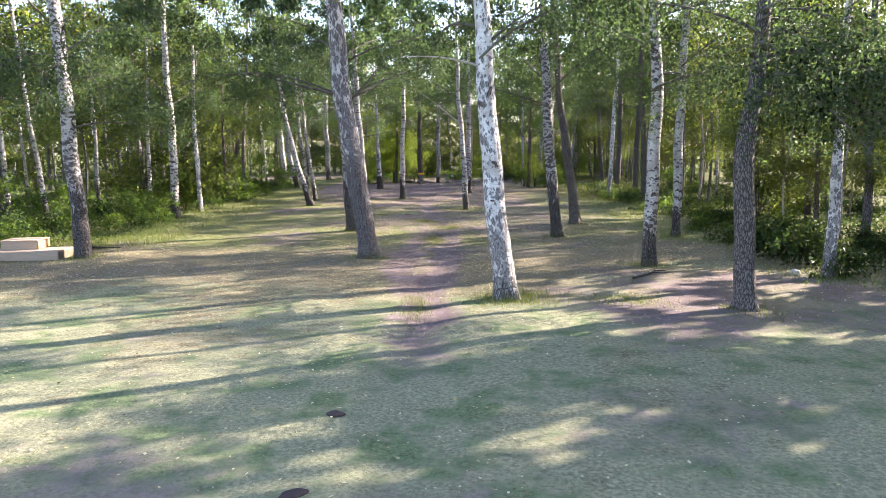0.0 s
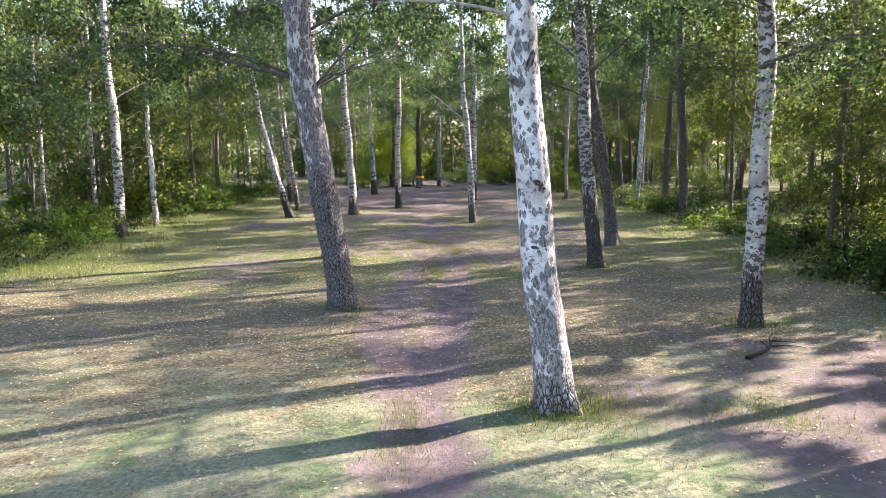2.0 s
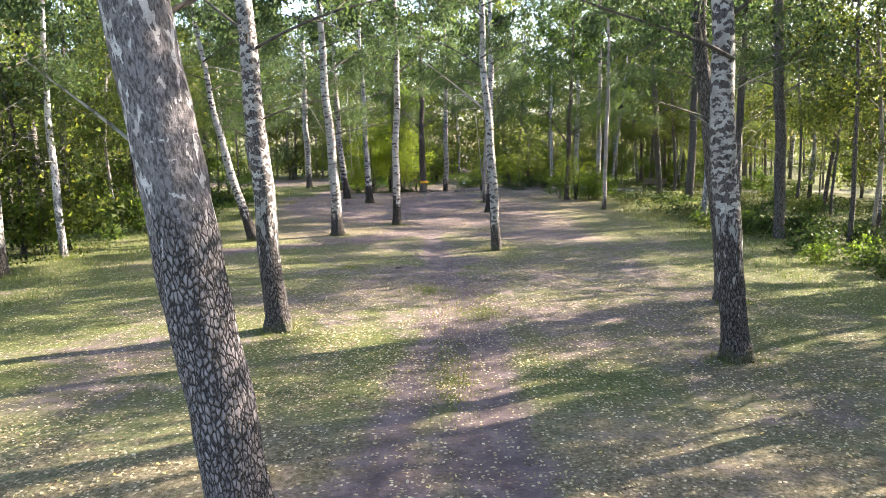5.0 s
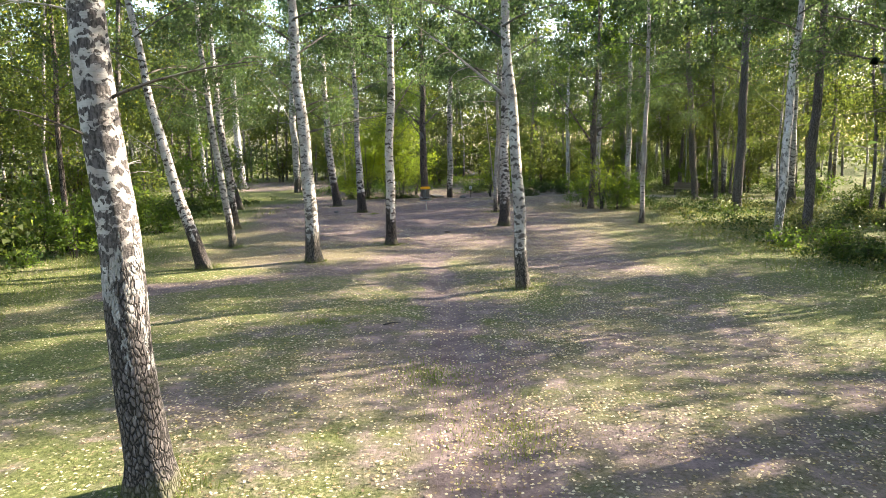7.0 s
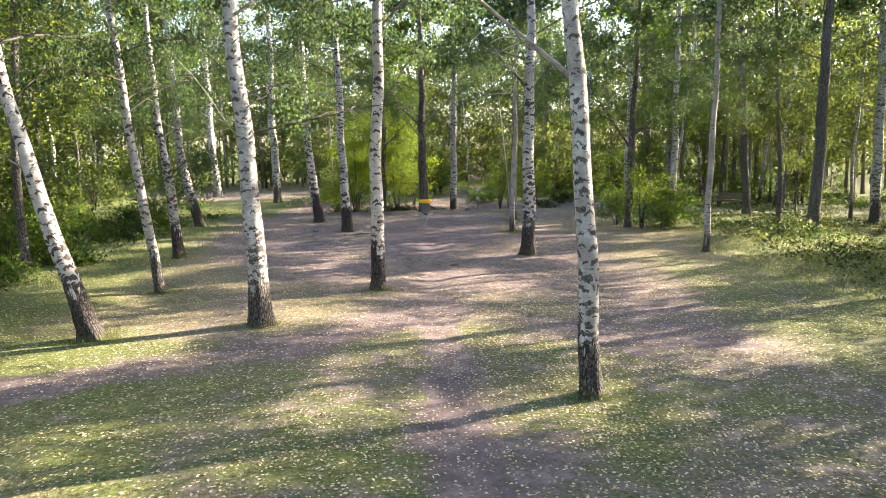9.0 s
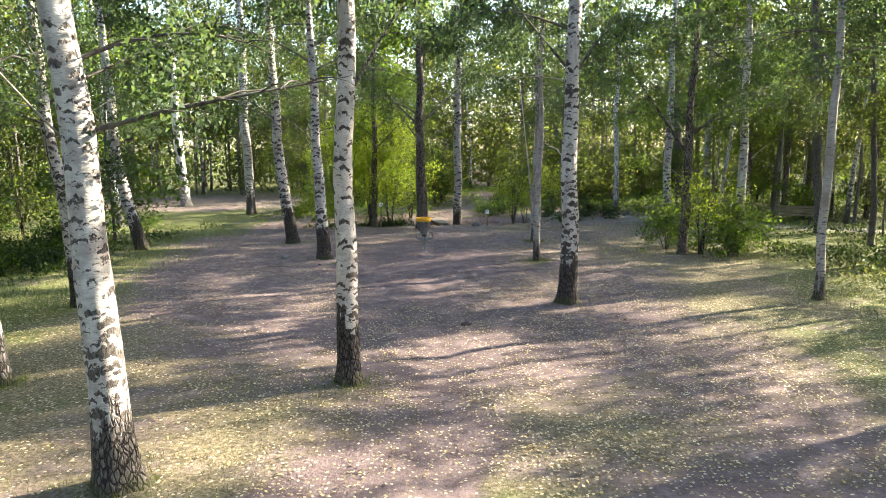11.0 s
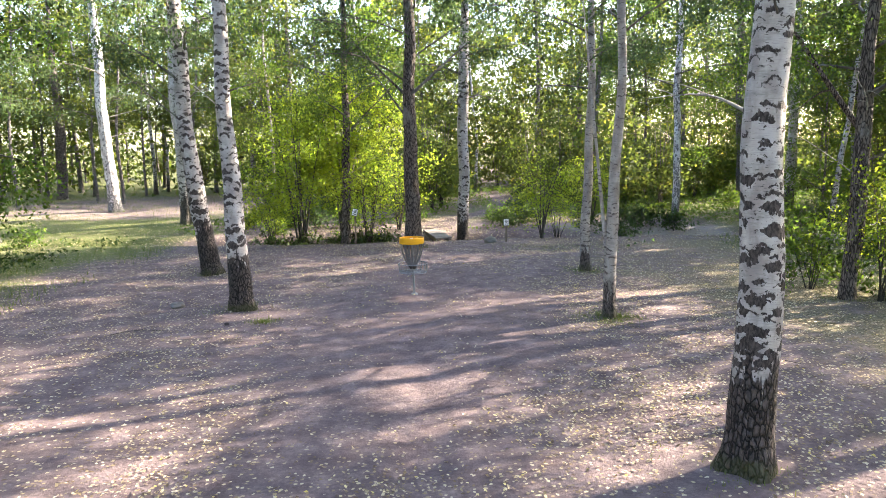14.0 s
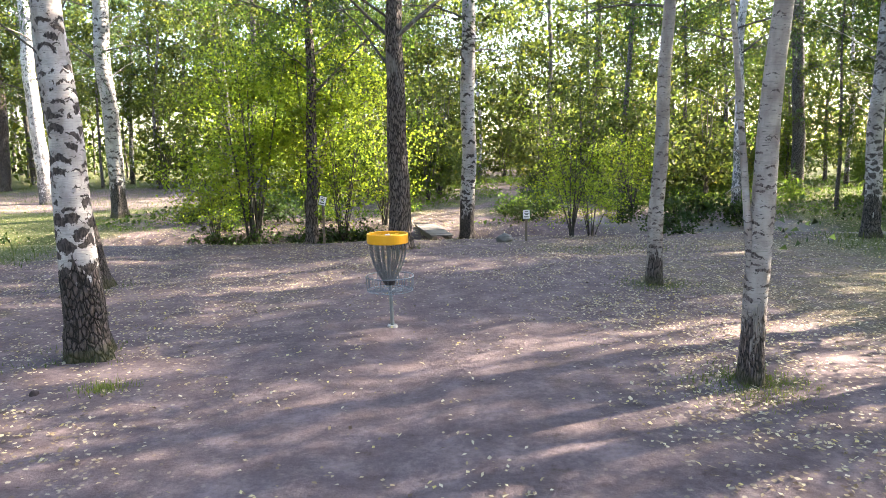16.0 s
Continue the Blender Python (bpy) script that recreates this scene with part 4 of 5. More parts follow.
tree(BARK_GREY, 2.08, 60.91, (0.14, 0.11, 0.09), (2.1, 0.01), (3.9, 0.09), label="slim forked grey-barked tree with grass round its foot", height=13, crown=(5.4, 2.2), own_limbs=((0.5, 176, 84, 0.62, 0.046, 0.0, BARK_GREY),), named="grey_tree")
tree(BARK_PINE, -2.22, 71.24, (0.31, 0.24, 0.19), (2.7, 0.00), (6.0, 0.00), label="dark tree with scaly brown bark by the footbridge", height=19, crown=(5.6, 3.2), rough=0.08, own_limbs=((5.1, 25, 38, 3.4, 0.06, 0.0, TWIG), (5.0, 165, 45, 2.6, 0.05, 0.0, TWIG), (4.4, 140, 40, 2.4, 0.04, 0.0, TWIG)), named="pine_tree")
tree(BIRCH_DARKFOOT, -0.44, 74.58, (0.24, 0.21, 0.19), (3.0, 0.06), (6.6, 0.12), label="birch with black-scarred white bark and dark foot", crown=(5.2, 2.5), height=16)
tree(BARK_PINE, -4.77, 73.10, (0.20, 0.14, 0.11), (3.5, 0.08), (6.4, 0.16), label="dark trunk with mossy foot behind the ditch", height=16, crown=(4.6, 2.8), leaf=LEAF_BUSH, own_limbs=((4.2, 10, 45, 2.2, 0.045, 0.0, TWIG),), named="pine_tree")
tree(BIRCH, 10.13, 72.22, (0.24, 0.18, 0.14), (4.1, -0.01), (7.6, 0.05), label="birch with black-scarred white bark and dark foot", crown=(5.2, 2.5), height=16)
tree(BIRCH, 15.22, 80.75, (0.26, 0.20, 0.16), (4.5, 0.09), (7.9, 0.03), label="birch with black-scarred white bark and dark foot", crown=(5.2, 2.5), height=16)
tree(BIRCH_WHITE, 8.95, 78.00, (0.18, 0.14, 0.12), (4.5, -0.04), (7.9, -0.03), label="white birch with small dark marks in the grove", crown=(5.2, 2.5), height=16)
tree(BARK_PINE, 7.66, 62.55, (0.18, 0.16, 0.13), (3.7, 0.13), (5.1, 0.20), label="forked dark tree rising from a green bush", height=14, crown=(4.4, 2.8), leaf=LEAF_BUSH, own_limbs=((3.6, 160, 55, 2.6, 0.07, -0.1, BARK_PINE), (4.2, 10, 40, 2.4, 0.05, 0.0, TWIG)), named="pine_tree")
tree(BIRCH, 9.59, 62.57, (0.20, 0.15, 0.13), (3.6, 0.23), (6.5, 0.20), label="birch with black-scarred white bark and dark foot", crown=(5.2, 2.5), height=16)
tree(BARK_DARK, 15.46, 67.73, (0.21, 0.20, 0.17), (5.2, -0.39), (8.5, -0.66), label="dark rough-barked tree at the wood edge", crown=(5.2, 2.5), height=16, named="dark_tree")
tree(BARK_PINE, -28.22, 97.14, (0.39, 0.34, 0.26), (4.1, 0.24), (8.9, 0.18), label="dark brown scaly-barked tree", crown=(5.2, 2.5), height=16, named="pine_tree")
tree(BIRCH, -7.61, 100.30, (0.22, 0.18, 0.16), (5.5, 0.11), (10.5, 0.10), label="birch with black-scarred white bark and dark foot", crown=(5.2, 2.5), height=16)
tree(BARK_DARK, 9.47, 103.24, (0.28, 0.24, 0.19), (4.7, 0.03), (11.1, 0.11), label="dark rough-barked tree at the wood edge", crown=(5.2, 2.5), height=16, named="dark_tree")
tree(BARK_DARK, 15.78, 87.41, (0.32, 0.27, 0.24), (3.9, -0.18), (7.5, -0.39), label="dark rough-barked tree at the wood edge", crown=(5.2, 2.5), height=16, named="dark_tree")
tree(BARK_DARK, -8.79, 82.96, (0.21, 0.16, 0.11), (2.8, -0.04), (6.2, 0.05), label="dark rough-barked tree at the wood edge", crown=(5.2, 2.5), height=16, named="dark_tree")


# ---- bushes and the depth of the wood ----

def clear_of(x, y, line, d):
    return float(way_off(np.array([x]), np.array([y]), line)[0]) > d


def scatter(seed, n, area, gap, keep):
    """Places in an area (x0, x1, y0, y1), no two nearer than gap, where keep(x, y) holds."""
    gen = np.random.default_rng(seed)
    x0, x1, y0, y1 = area
    found = []
    for _ in range(n * 30):
        x, y = gen.uniform(x0, x1), gen.uniform(y0, y1)
        if keep(x, y) and all((x - a) ** 2 + (y - b) ** 2 > gap * gap for a, b in found):
            found.append((x, y))
            if len(found) >= n:
                break
    return found


def off_trunks(x, y, d):
    return all((x - a) ** 2 + (y - b) ** 2 > d * d for a, b in BARE.values())


def in_glade(x, y):
    """Open ground: the grove itself, the lawn at the start, the glade beyond the ditch."""
    if y < 12:
        return -40 < x < 15
    if y < 26:
        return -16.5 < x < 11.5
    if y < 75:
        return -14.5 < x < 10.8 or (y > 44 and 10 < x < 17 and y < 60)
    return math.hypot(x + 17.5, y - 83) < 8.5 or (-13 < x < -9 and y < 80)


LANES = ((12.9, 2.6), (18.8, 1.1), (22.8, 0.8), (26.6, 0.4), (31.0, 1.6), (39.6, 0.6), (41.6, 0.6), (45.4, 0.9), (51.4, 1.1), (59.4, 0.9), (62.0, 0.4), (69.2, 0.35), (72.9, 0.6), (77.5, 1.5), (93.0, 3.0))


def sun_lane(x, y, margin=0.4):
    """Gaps in the wood through which the low sun reaches the grove."""
    u = y - 0.435 * x
    return x > 9 and any(abs(u - mid) < half + margin for mid, half in LANES)


def wide_lane(x, y):
    """The broad gaps, kept free of tall crowns."""
    u = y - 0.435 * x
    return 10.5 < x < 50 and any(abs(u - mid) < half + 1.3 for mid, half in LANES if half > 1.2) or -17.5 < x < 12 and abs(u - 93.0) < 4.4 or -2 < x < 12 and abs(u - 77.3) < 3.0


def wood_here(x, y):
    return not in_glade(x, y) and off_trunks(x, y, 2.0) and clear_of(x, y, BACKPATH, 2.0) and clear_of(x, y, TRACK, 2.2)


def bench_view(x, y):
    """The gap beside the track through which the bench is seen."""
    t = min(1.0, max(0.0, ((x - 10.5) * 5.7 + (y - 58.0) * 13.6) / (5.7 ** 2 + 13.6 ** 2)))
    return math.hypot(x - 10.5 - 5.7 * t, y - 58.0 - 13.6 * t) < 1.5


WOOD_LABELS = ("slender birch in the wood", "dark trunk in the depth of the wood", "tall leafy tree in the wood", "grey trunk with yellow-green leaves in the wood")
FINE, COARSE = (0.094, 0.073), (0.34, 0.25)
kinds = [
    # The four coarse-leaved kinds stand only out of view, to cast shade.
    forest_tree(BIRCH, 11, 17, (4.8, 2.8), 0.14, 2000, COARSE, LEAF_WOOD, WOOD_LABELS[0]),
    forest_tree(BARK_DARK, 12, 19, (3.8, 3.2), 0.19, 2200, COARSE, LEAF_WOOD, WOOD_LABELS[1]),
    forest_tree(BARK_PINE, 13, 15, (2.6, 3.0), 0.15, 2000, COARSE, LEAF_WOOD, WOOD_LABELS[2]),
    forest_tree(BARK_GREY, 14, 14, (2.0, 2.8), 0.1, 2000, COARSE, LEAF_WOOD, WOOD_LABELS[3]),
    forest_tree(BIRCH, 25, 17, (5.2, 2.8), 0.14, 10400, FINE, LEAF_WOOD, WOOD_LABELS[0]),
    forest_tree(BARK_DARK, 26, 18, (4.6, 3.0), 0.17, 10400, FINE, LEAF_WOOD, WOOD_LABELS[1]),
    forest_tree(BARK_GREY, 27, 13, (3.0, 2.8), 0.09, 10400, FINE, LEAF_WOOD, WOOD_LABELS[3]),
    forest_tree(BARK_PINE, 28, 15, (4.2, 2.9), 0.14, 10400, FINE, LEAF_WOOD, WOOD_LABELS[2]),
    forest_tree(BARK_DARK, 16, 10, (1.0, 2.4), 0.06, 9500, FINE, LEAF_BUSH, "slender green sapling in the wood"),
    forest_tree(BARK_DARK, 18, 15, (5.0, 2.0), 0.1, 4600, (0.11, 0.085), LEAF_WOOD, "thin dark-stemmed tree deep in the wood"),
    forest_tree(BIRCH, 29, 20, (8.2, 3.0), 0.17, 9000, (0.13, 0.1), LEAF_WOOD, "unseen tall birch with a high crown, added to shade the lawn"),
    forest_tree(BIRCH, 61, 17, (4.2, 2.9), 0.13, 6400, (0.14, 0.105), LEAF_WOOD, WOOD_LABELS[0]),
    forest_tree(BARK_DARK, 62, 18, (3.6, 3.2), 0.17, 6400, (0.14, 0.105), LEAF_WOOD, WOOD_LABELS[1]),
]
places = scatter(3, 72, (-42, 46, 76, 122), 3.4, wood_here)
places += scatter(6, 24, (-75, -30, 60, 130), 4.2, wood_here)
places += scatter(4, 42, (-42, -13, 14, 80), 3.4, wood_here)
places += scatter(9, 20, (-14, 34, 85, 104), 2.8, wood_here)
places += scatter(5, 58, (10, 48, -4, 80), 3.4, wood_here)
# Tall trees added between the sun lanes to shade the grove's crowns.
tall = scatter(8, 24, (13, 60, 2, 80), 5.0, lambda x, y: wood_here(x, y) and not sun_lane(x, y))
# Unseen trees right of the view, added to keep the sun off the lawn.
tall += scatter(12, 12, (14, 54, -10, 16), 4.0, lambda x, y: y - 0.435 * x < 7.0)
places += tall
# Every third tree of the wide lanes, kept as a slim one to break up sunlight.
thinned = [p for p in places if wide_lane(*p) and p[0] > 13 and p[1] - 0.435 * p[0] < 66][::3]
places = [p for p in places if not wide_lane(*p)]
slim = scatter(14, 70, (-40, 40, 79, 118), 2.4, wood_here) + scatter(15, 14, (12, 34, 28, 76), 2.4, wood_here) + scatter(16, 14, (-36, -15, 26, 76), 2.4, wood_here)
slim += thinned
places += slim
# Extra trees added between the lanes to shade the grove floor.
shady = scatter(17, 46, (14, 34, 10, 84), 3.0, lambda x, y: wood_here(x, y) and not sun_lane(x, y))
places += shady
# More trees added out of view on the right, shading the near lawn.
places += scatter(18, 11, (12, 40, 5, 26), 2.6, lambda x, y: 1.5 < y - 0.435 * x < 9.0)
places = [p for p in places if (p in thinned or not wide_lane(*p)) and not (p[0] > 16 and 16.5 < p[1] - 0.435 * p[0] < 27 and int(p[0] * 7 + p[1] * 3) % 5 > 1)]
# Unseen high-crowned birches, added right of the view to shade the lawn.
high = [(20.0, 11.2), (24.5, 12.0), (20.5, 12.2), (17.5, 11.3)]
places += high
# Short trees added at and beyond the view's right edge, to shade bushes and ground.
shade_trees = scatter(19, 9, (17, 26, 17, 28), 1.8, lambda x, y: 9.5 < y - 0.435 * x < 15.8)
shade_trees += scatter(20, 10, (13.5, 19, 21, 33), 1.8, lambda x, y: 16.0 < y - 0.435 * x < 25.5 and off_trunks(x, y, 1.6))
places += shade_trees
# Trees added to shade the bare soil at the back of the clearing.
places += scatter(23, 9, (12, 22, 72, 86), 2.2, lambda x, y: (65.5 < y - 0.435 * x < 68.6 or 70.2 < y - 0.435 * x < 74.5) and off_trunks(x, y, 1.6))
places = [p for p in places if not bench_view(*p)]
gen = np.random.default_rng(21)
used = set()
for px, py in places:
    unseen = abs(px) - 3.0 > 0.633 * py
    distant = px > 19 or px < -22 or py > 94
    k = 10 if (px, py) in high else (3 if unseen else 6) if (px, py) in shade_trees else 9 if (px, py) in slim and not unseen else int(gen.integers(4)) if unseen else int(gen.integers(11, 13)) if distant else (8 if py > 76 and gen.uniform() < 0.25 else int(gen.integers(4, 9)))
    m = pose(px, py, float(gz(px, py)) - 0.03, 0, 0, gen.uniform(0, 360))
    s = gen.uniform(0.9, 1.2) if (px, py) in tall else gen.uniform(1.0, 1.35) if py > 78 else gen.uniform(0.8, 1.1) if px > 10 else gen.uniform(0.9, 1.3)
    s = 1.0 if k == 10 else 0.62 if (px, py) in shade_trees else s * 0.5 if sun_lane(px, py) and px > 11 else s
    if k not in used:
        used.add(k)
        kinds[k].matrix_basis = m
    else:
        o = copy_thing(kinds[k], m)
        o.matrix_basis = m @ Matrix.Diagonal((s, s, s, 1))

bushes = [
    bush(31, 6.4, 4.0, 12000, (0.078, 0.07), LEAF_MAPLE, "tall yellow-green sapling thicket on thin stems", 8, "sapling_thicket", 0.36, spread=0.34),
    bush(32, 2.2, 2.2, 2300, (0.09, 0.07), LEAF_BUSH, "leafy green bush in the undergrowth", 6, lift=0.25, tri=True),
    bush(33, 0.9, 1.6, 1150, (0.095, 0.072), LEAF_DARK, "low dark bramble bush", 6, "bramble", 0.05, tri=True),
    bush(34, 0.8, 1.2, 900, (0.08, 0.06), LEAF_BUSH, "low pale-leaved undergrowth plant", 6, "low_bush", 0.05, tri=True),
    bush(35, 5.0, 3.6, 2800, (0.15, 0.115), LEAF_WOOD, "tall yellow-green sapling group", 6, "sapling_thicket", 0.2, tri=True, spread=0.34),
    bush(36, 3.3, 2.6, 2400, (0.072, 0.06), LEAF_MAPLE, "airy clump of thin bare-stemmed saplings", 9, "sapling_thicket", 0.42, spread=0.26),
    bush(37, 0.7, 1.3, 1200, (0.075, 0.055), SUNLIT_HERB, "low sunlit pale green undergrowth plant", 6, "low_bush", 0.05, tri=True),
]
spots = [(0, -6.5, 73.6), (0, -5.1, 74.6), (5, -7.7, 74.0), (5, -4.0, 73.6), (5, 2.5, 73.6), (5, 3.2, 74.3), (5, 5.2, 77.4), (5, -3.0, 76.2), (2, -3.6, 73.3), (2, -4.5, 73.5), (2, -5.5, 73.6), (2, -6.4, 73.5), (2, -7.6, 73.6),
         (2, 5.6, 74.0), (5, 8.2, 62.2), (1, 9.0, 61.5), (1, 9.9, 62.9), (5, 10.6, 61.4), (1, 7.4, 63.6), (2, 10.2, 60.2)]
spots += [(2, *p) for p in scatter(41, 14, (8.6, 14, 15.5, 25), 1.2, lambda x, y: x > 10.4 - (y - 16) * 0.1)]
spots += [(1, *p) for p in scatter(42, 8, (14.5, 20, 16, 34), 1.6, lambda x, y: True)]
spots += [(int(k), *p) for k, p in zip(np.random.default_rng(1).integers(1, 5, 60), scatter(43, 56, (11.2, 32, 26, 76), 2.2, lambda x, y: wood_here(x, y)))]
spots += [((2, 3, 1, 3)[i % 4], *p) for i, p in enumerate(scatter(49, 40, (-18, -13.2, 25, 62), 1.2, lambda x, y: off_trunks(x, y, 0.7)))]
spots += [(2 + (i % 2), *p) for i, p in enumerate(scatter(50, 22, (10.4, 14, 24, 46), 1.2, lambda x, y: off_trunks(x, y, 0.7)))]
spots += [(6, *p) for p in scatter(44, 6, (12.5, 18, 46, 60), 1.6, lambda x, y: True)]
spots += [(int(k), *p) for k, p in zip(np.random.default_rng(2).integers(1, 5, 60), scatter(45, 56, (-34, -14.5, 24, 74), 2.2, lambda x, y: wood_here(x, y)))]
spots += [(int(k), *p) for k, p in zip(np.random.default_rng(3).integers(1, 4, 70), scatter(46, 46, (-9, 30, 79, 106), 2.6, lambda x, y: wood_here(x, y)))]
spots += [(2 + int(i % 2), *p) for i, p in enumerate(scatter(48, 18, (-10, 9, 75.2, 80.5), 0.9, lambda x, y: clear_of(x, y, BACKPATH, 1.8) and off_trunks(x, y, 0.6)))]
spots += [(4, *p) for p in scatter(54, 18, (-10, 20, 82, 96), 2.8, lambda x, y: wood_here(x, y))]
spots += [(4, *p) for p in scatter(47, 30, (-36, 40, 96, 130), 4.0, lambda x, y: wood_here(x, y))]
# Two sets of bushes added just out of view, meant to shade the lawn's right side.
spots += [(2, *p) for p in scatter(53, 6, (11.4, 13.6, 13.8, 17.0), 0.9, lambda x, y: True)]
spots += [(2, *p) for p in scatter(52, 8, (11.6, 16, 14.2, 17.2), 1.1, lambda x, y: True)]
spots = [p for p in spots if not (p[0] in (1, 4) and p[1] > 10.4 and sun_lane(p[1], p[2]))]
spots = [p for p in spots if not (p[0] in (0, 4) and p[1] > 14 and abs(p[2] - 0.435 * p[1] - 45.5) < 2.0)]
spots = [p for p in spots if not bench_view(p[1], p[2])]
gen = np.random.default_rng(22)
used = set()
for k, px, py in spots:
    m = pose(px, py, float(gz(px, py)) - 0.02, 0, 0, gen.uniform(0, 360))
    s = gen.uniform(0.8, 1.2)
    if k not in used:
        used.add(k)
        bushes[k].matrix_basis = m
    else:
        o = copy_thing(bushes[k], m)
        o.matrix_basis = m @ Matrix.Diagonal((s, s, s, 1))


# ---- far woods, all round ----
gen = np.random.default_rng(77)
n = 52000
fa, fr = gen.uniform(0, 2 * np.pi, n), gen.uniform(70, 118, n)
fxx, fyy = fr * np.cos(fa), 48 + fr * np.sin(fa)
keep = (fyy > -15) & ((fyy > 95) | (np.abs(fxx) > 60)) & (np.abs(fxx) < 0.7 * fyy + 12)
fxx, fyy = fxx[keep], fyy[keep]
top = 17 + 3 * lattice(fxx * 0.12, fyy * 0.12, 91) + 2 * lattice(fxx * 0.4, fyy * 0.4, 92)
cc = np.stack([fxx, fyy, gz(fxx, fyy) + top * gen.uniform(0.0, 1.0, len(fxx))], 1)
lx, ly = gen.uniform(-100, 100, 48000), gen.uniform(20, 140, 48000)
keep = ((ly > 98 + 3 * lattice(lx * 0.1, ly * 0, 95)) | (np.abs(lx) > 44)) & (np.abs(lx) < 0.66 * ly + 6)
lx, ly = lx[keep], ly[keep]
low_top = 4.5 + 2.0 * lattice(lx * 0.3, ly * 0.3, 96)
low_at = np.stack([lx, ly, gz(lx, ly) + low_top * gen.uniform(0, 1, len(lx))], 1)
way = np.stack([lattice(cc[:, 0] * 0.5, cc[:, 2] * 0.7, 93), lattice(cc[:, 1] * 0.5, cc[:, 2] * 0.7, 94), np.full(len(cc), 0.8)], 1)
tagged(part("far_woods", leaf_mesh("far_woods", *leaves_np(cc, 0.75, 0.55, hang=0.2, r=gen, tri=True, facing=way)), LEAF_FAR), "dense green wood far behind the grove, its shade put into the leaf colour", "woods", kind="stuff")


way = np.stack([lattice(low_at[:, 0] * 0.8, low_at[:, 2] * 1.2, 93), lattice(low_at[:, 1] * 0.8, low_at[:, 2] * 1.2, 94), np.full(len(low_at), 0.7)], 1)
tagged(part("far_woods", leaf_mesh("far_woods", *leaves_np(low_at, 0.42, 0.3, hang=0.2, r=gen, tri=True, facing=way)), LEAF_WOOD), "leafy green undergrowth deep in the wood", "woods", kind="stuff")
k = 3200
bx, by = gen.uniform(-62, 62, k), gen.uniform(93, 114, k)
bz = 13.0 * gen.uniform(0.08, 1.0, k)
keep = (lattice(bx * 0.35, bz * 0.3, 97) + 0.6 * lattice(bx * 1.1, bz * 0.9, 98) > -0.35) & (np.hypot(bx + 24, by - 98) > 7)
clump = np.stack([bx, by, bz + gz(bx, by)], 1)[keep]
cc = (clump[:, None, :] + gen.normal(size=(len(clump), 26, 3)) * np.array([0.9, 0.9, 0.5])).reshape(-1, 3)
way = np.repeat(gen.normal(size=(len(clump), 3)) * 0.5 + np.array([0, 0, 0.6]), 26, axis=0) + (cc - np.repeat(clump, 26, axis=0)) * 0.3
tagged(part("far_woods", leaf_mesh("far_woods", *leaves_np(cc, 0.27, 0.2, hang=0.3, r=gen, tri=True, facing=way)), LEAF_WOOD), "yellow-green sprays of leaves deep in the wood", "woods", kind="stuff")


# ---- grass and fallen leaves ----
def blades_np(x, y, height, gen, width=0.012):
    n = len(x)
    z = gz(x, y)
    a = gen.uniform(0, 6.28, n)
    lean = gen.uniform(0.1, 0.7, n) * height
    b = gen.uniform(0, 6.28, n)
    root = np.stack([x, y, z - 0.01], 1)
    side = np.stack([np.cos(a), np.sin(a), np.zeros(n)], 1) * (width * gen.uniform(0.6, 1.3, n))[:, None]
    tip = root + np.stack([np.cos(b) * lean, np.sin(b) * lean, height], 1)
    v = np.stack([root - side, root + side, tip], 1).reshape(-1, 3)
    return v, np.arange(3 * n).reshape(-1, 3)


def grass(name, label, x, y, height, width=0.012, mat=None):
    gen = np.random.default_rng(len(x))
    v, f = blades_np(x, y, height * gen.uniform(0.5, 1.3, len(x)), gen, width)
    return tagged(part(name, mesh_np(name, v, f), mat or GRASS), label, "grass", kind="stuff")


gen = np.random.default_rng(51)
n = 380000
lx, ly = gen.uniform(-13, 13, n), 3.5 + 66 * gen.uniform(0, 1, n) ** 1.5
keep = gen.uniform(0, 1, n) > np.clip(zone_soil(lx, ly) * 1.35 + 0.3 * lattice(lx * 2.2, ly * 2.2, 31), 0.05, 1)
lx, ly = lx[keep][:120000], ly[keep][:120000]
near = ly < 15 + gen.normal(0, 1.5, len(ly))
grass("lawn_grass", "short worn green lawn grass", lx[near], ly[near], 0.008 + 0.01 * zone_lush(lx[near], ly[near]), 0.01, LAWN)
grass("grove_grass", "short patchy green and straw-coloured grass", lx[~near], ly[~near], 0.02 + 0.018 * zone_lush(lx[~near], ly[~near]), 0.009)

tx, ty, th = [], [], []
for a, b in BARE.values():
    if abs(a) < 14 and b < 80:
        k = 900 if b < 50 else 350
        w = gen.uniform(0, 6.28, k)
        d = np.abs(gen.normal(0.38, 0.2, k)) * (1 + 0.9 * lattice(w * 1.2 + a, w * 0 + b, 33))
        tx.append(a + d * np.cos(w)), ty.append(b + d * np.sin(w)), th.append(gen.uniform(0.03, 0.12 if b < 50 else 0.08, k))
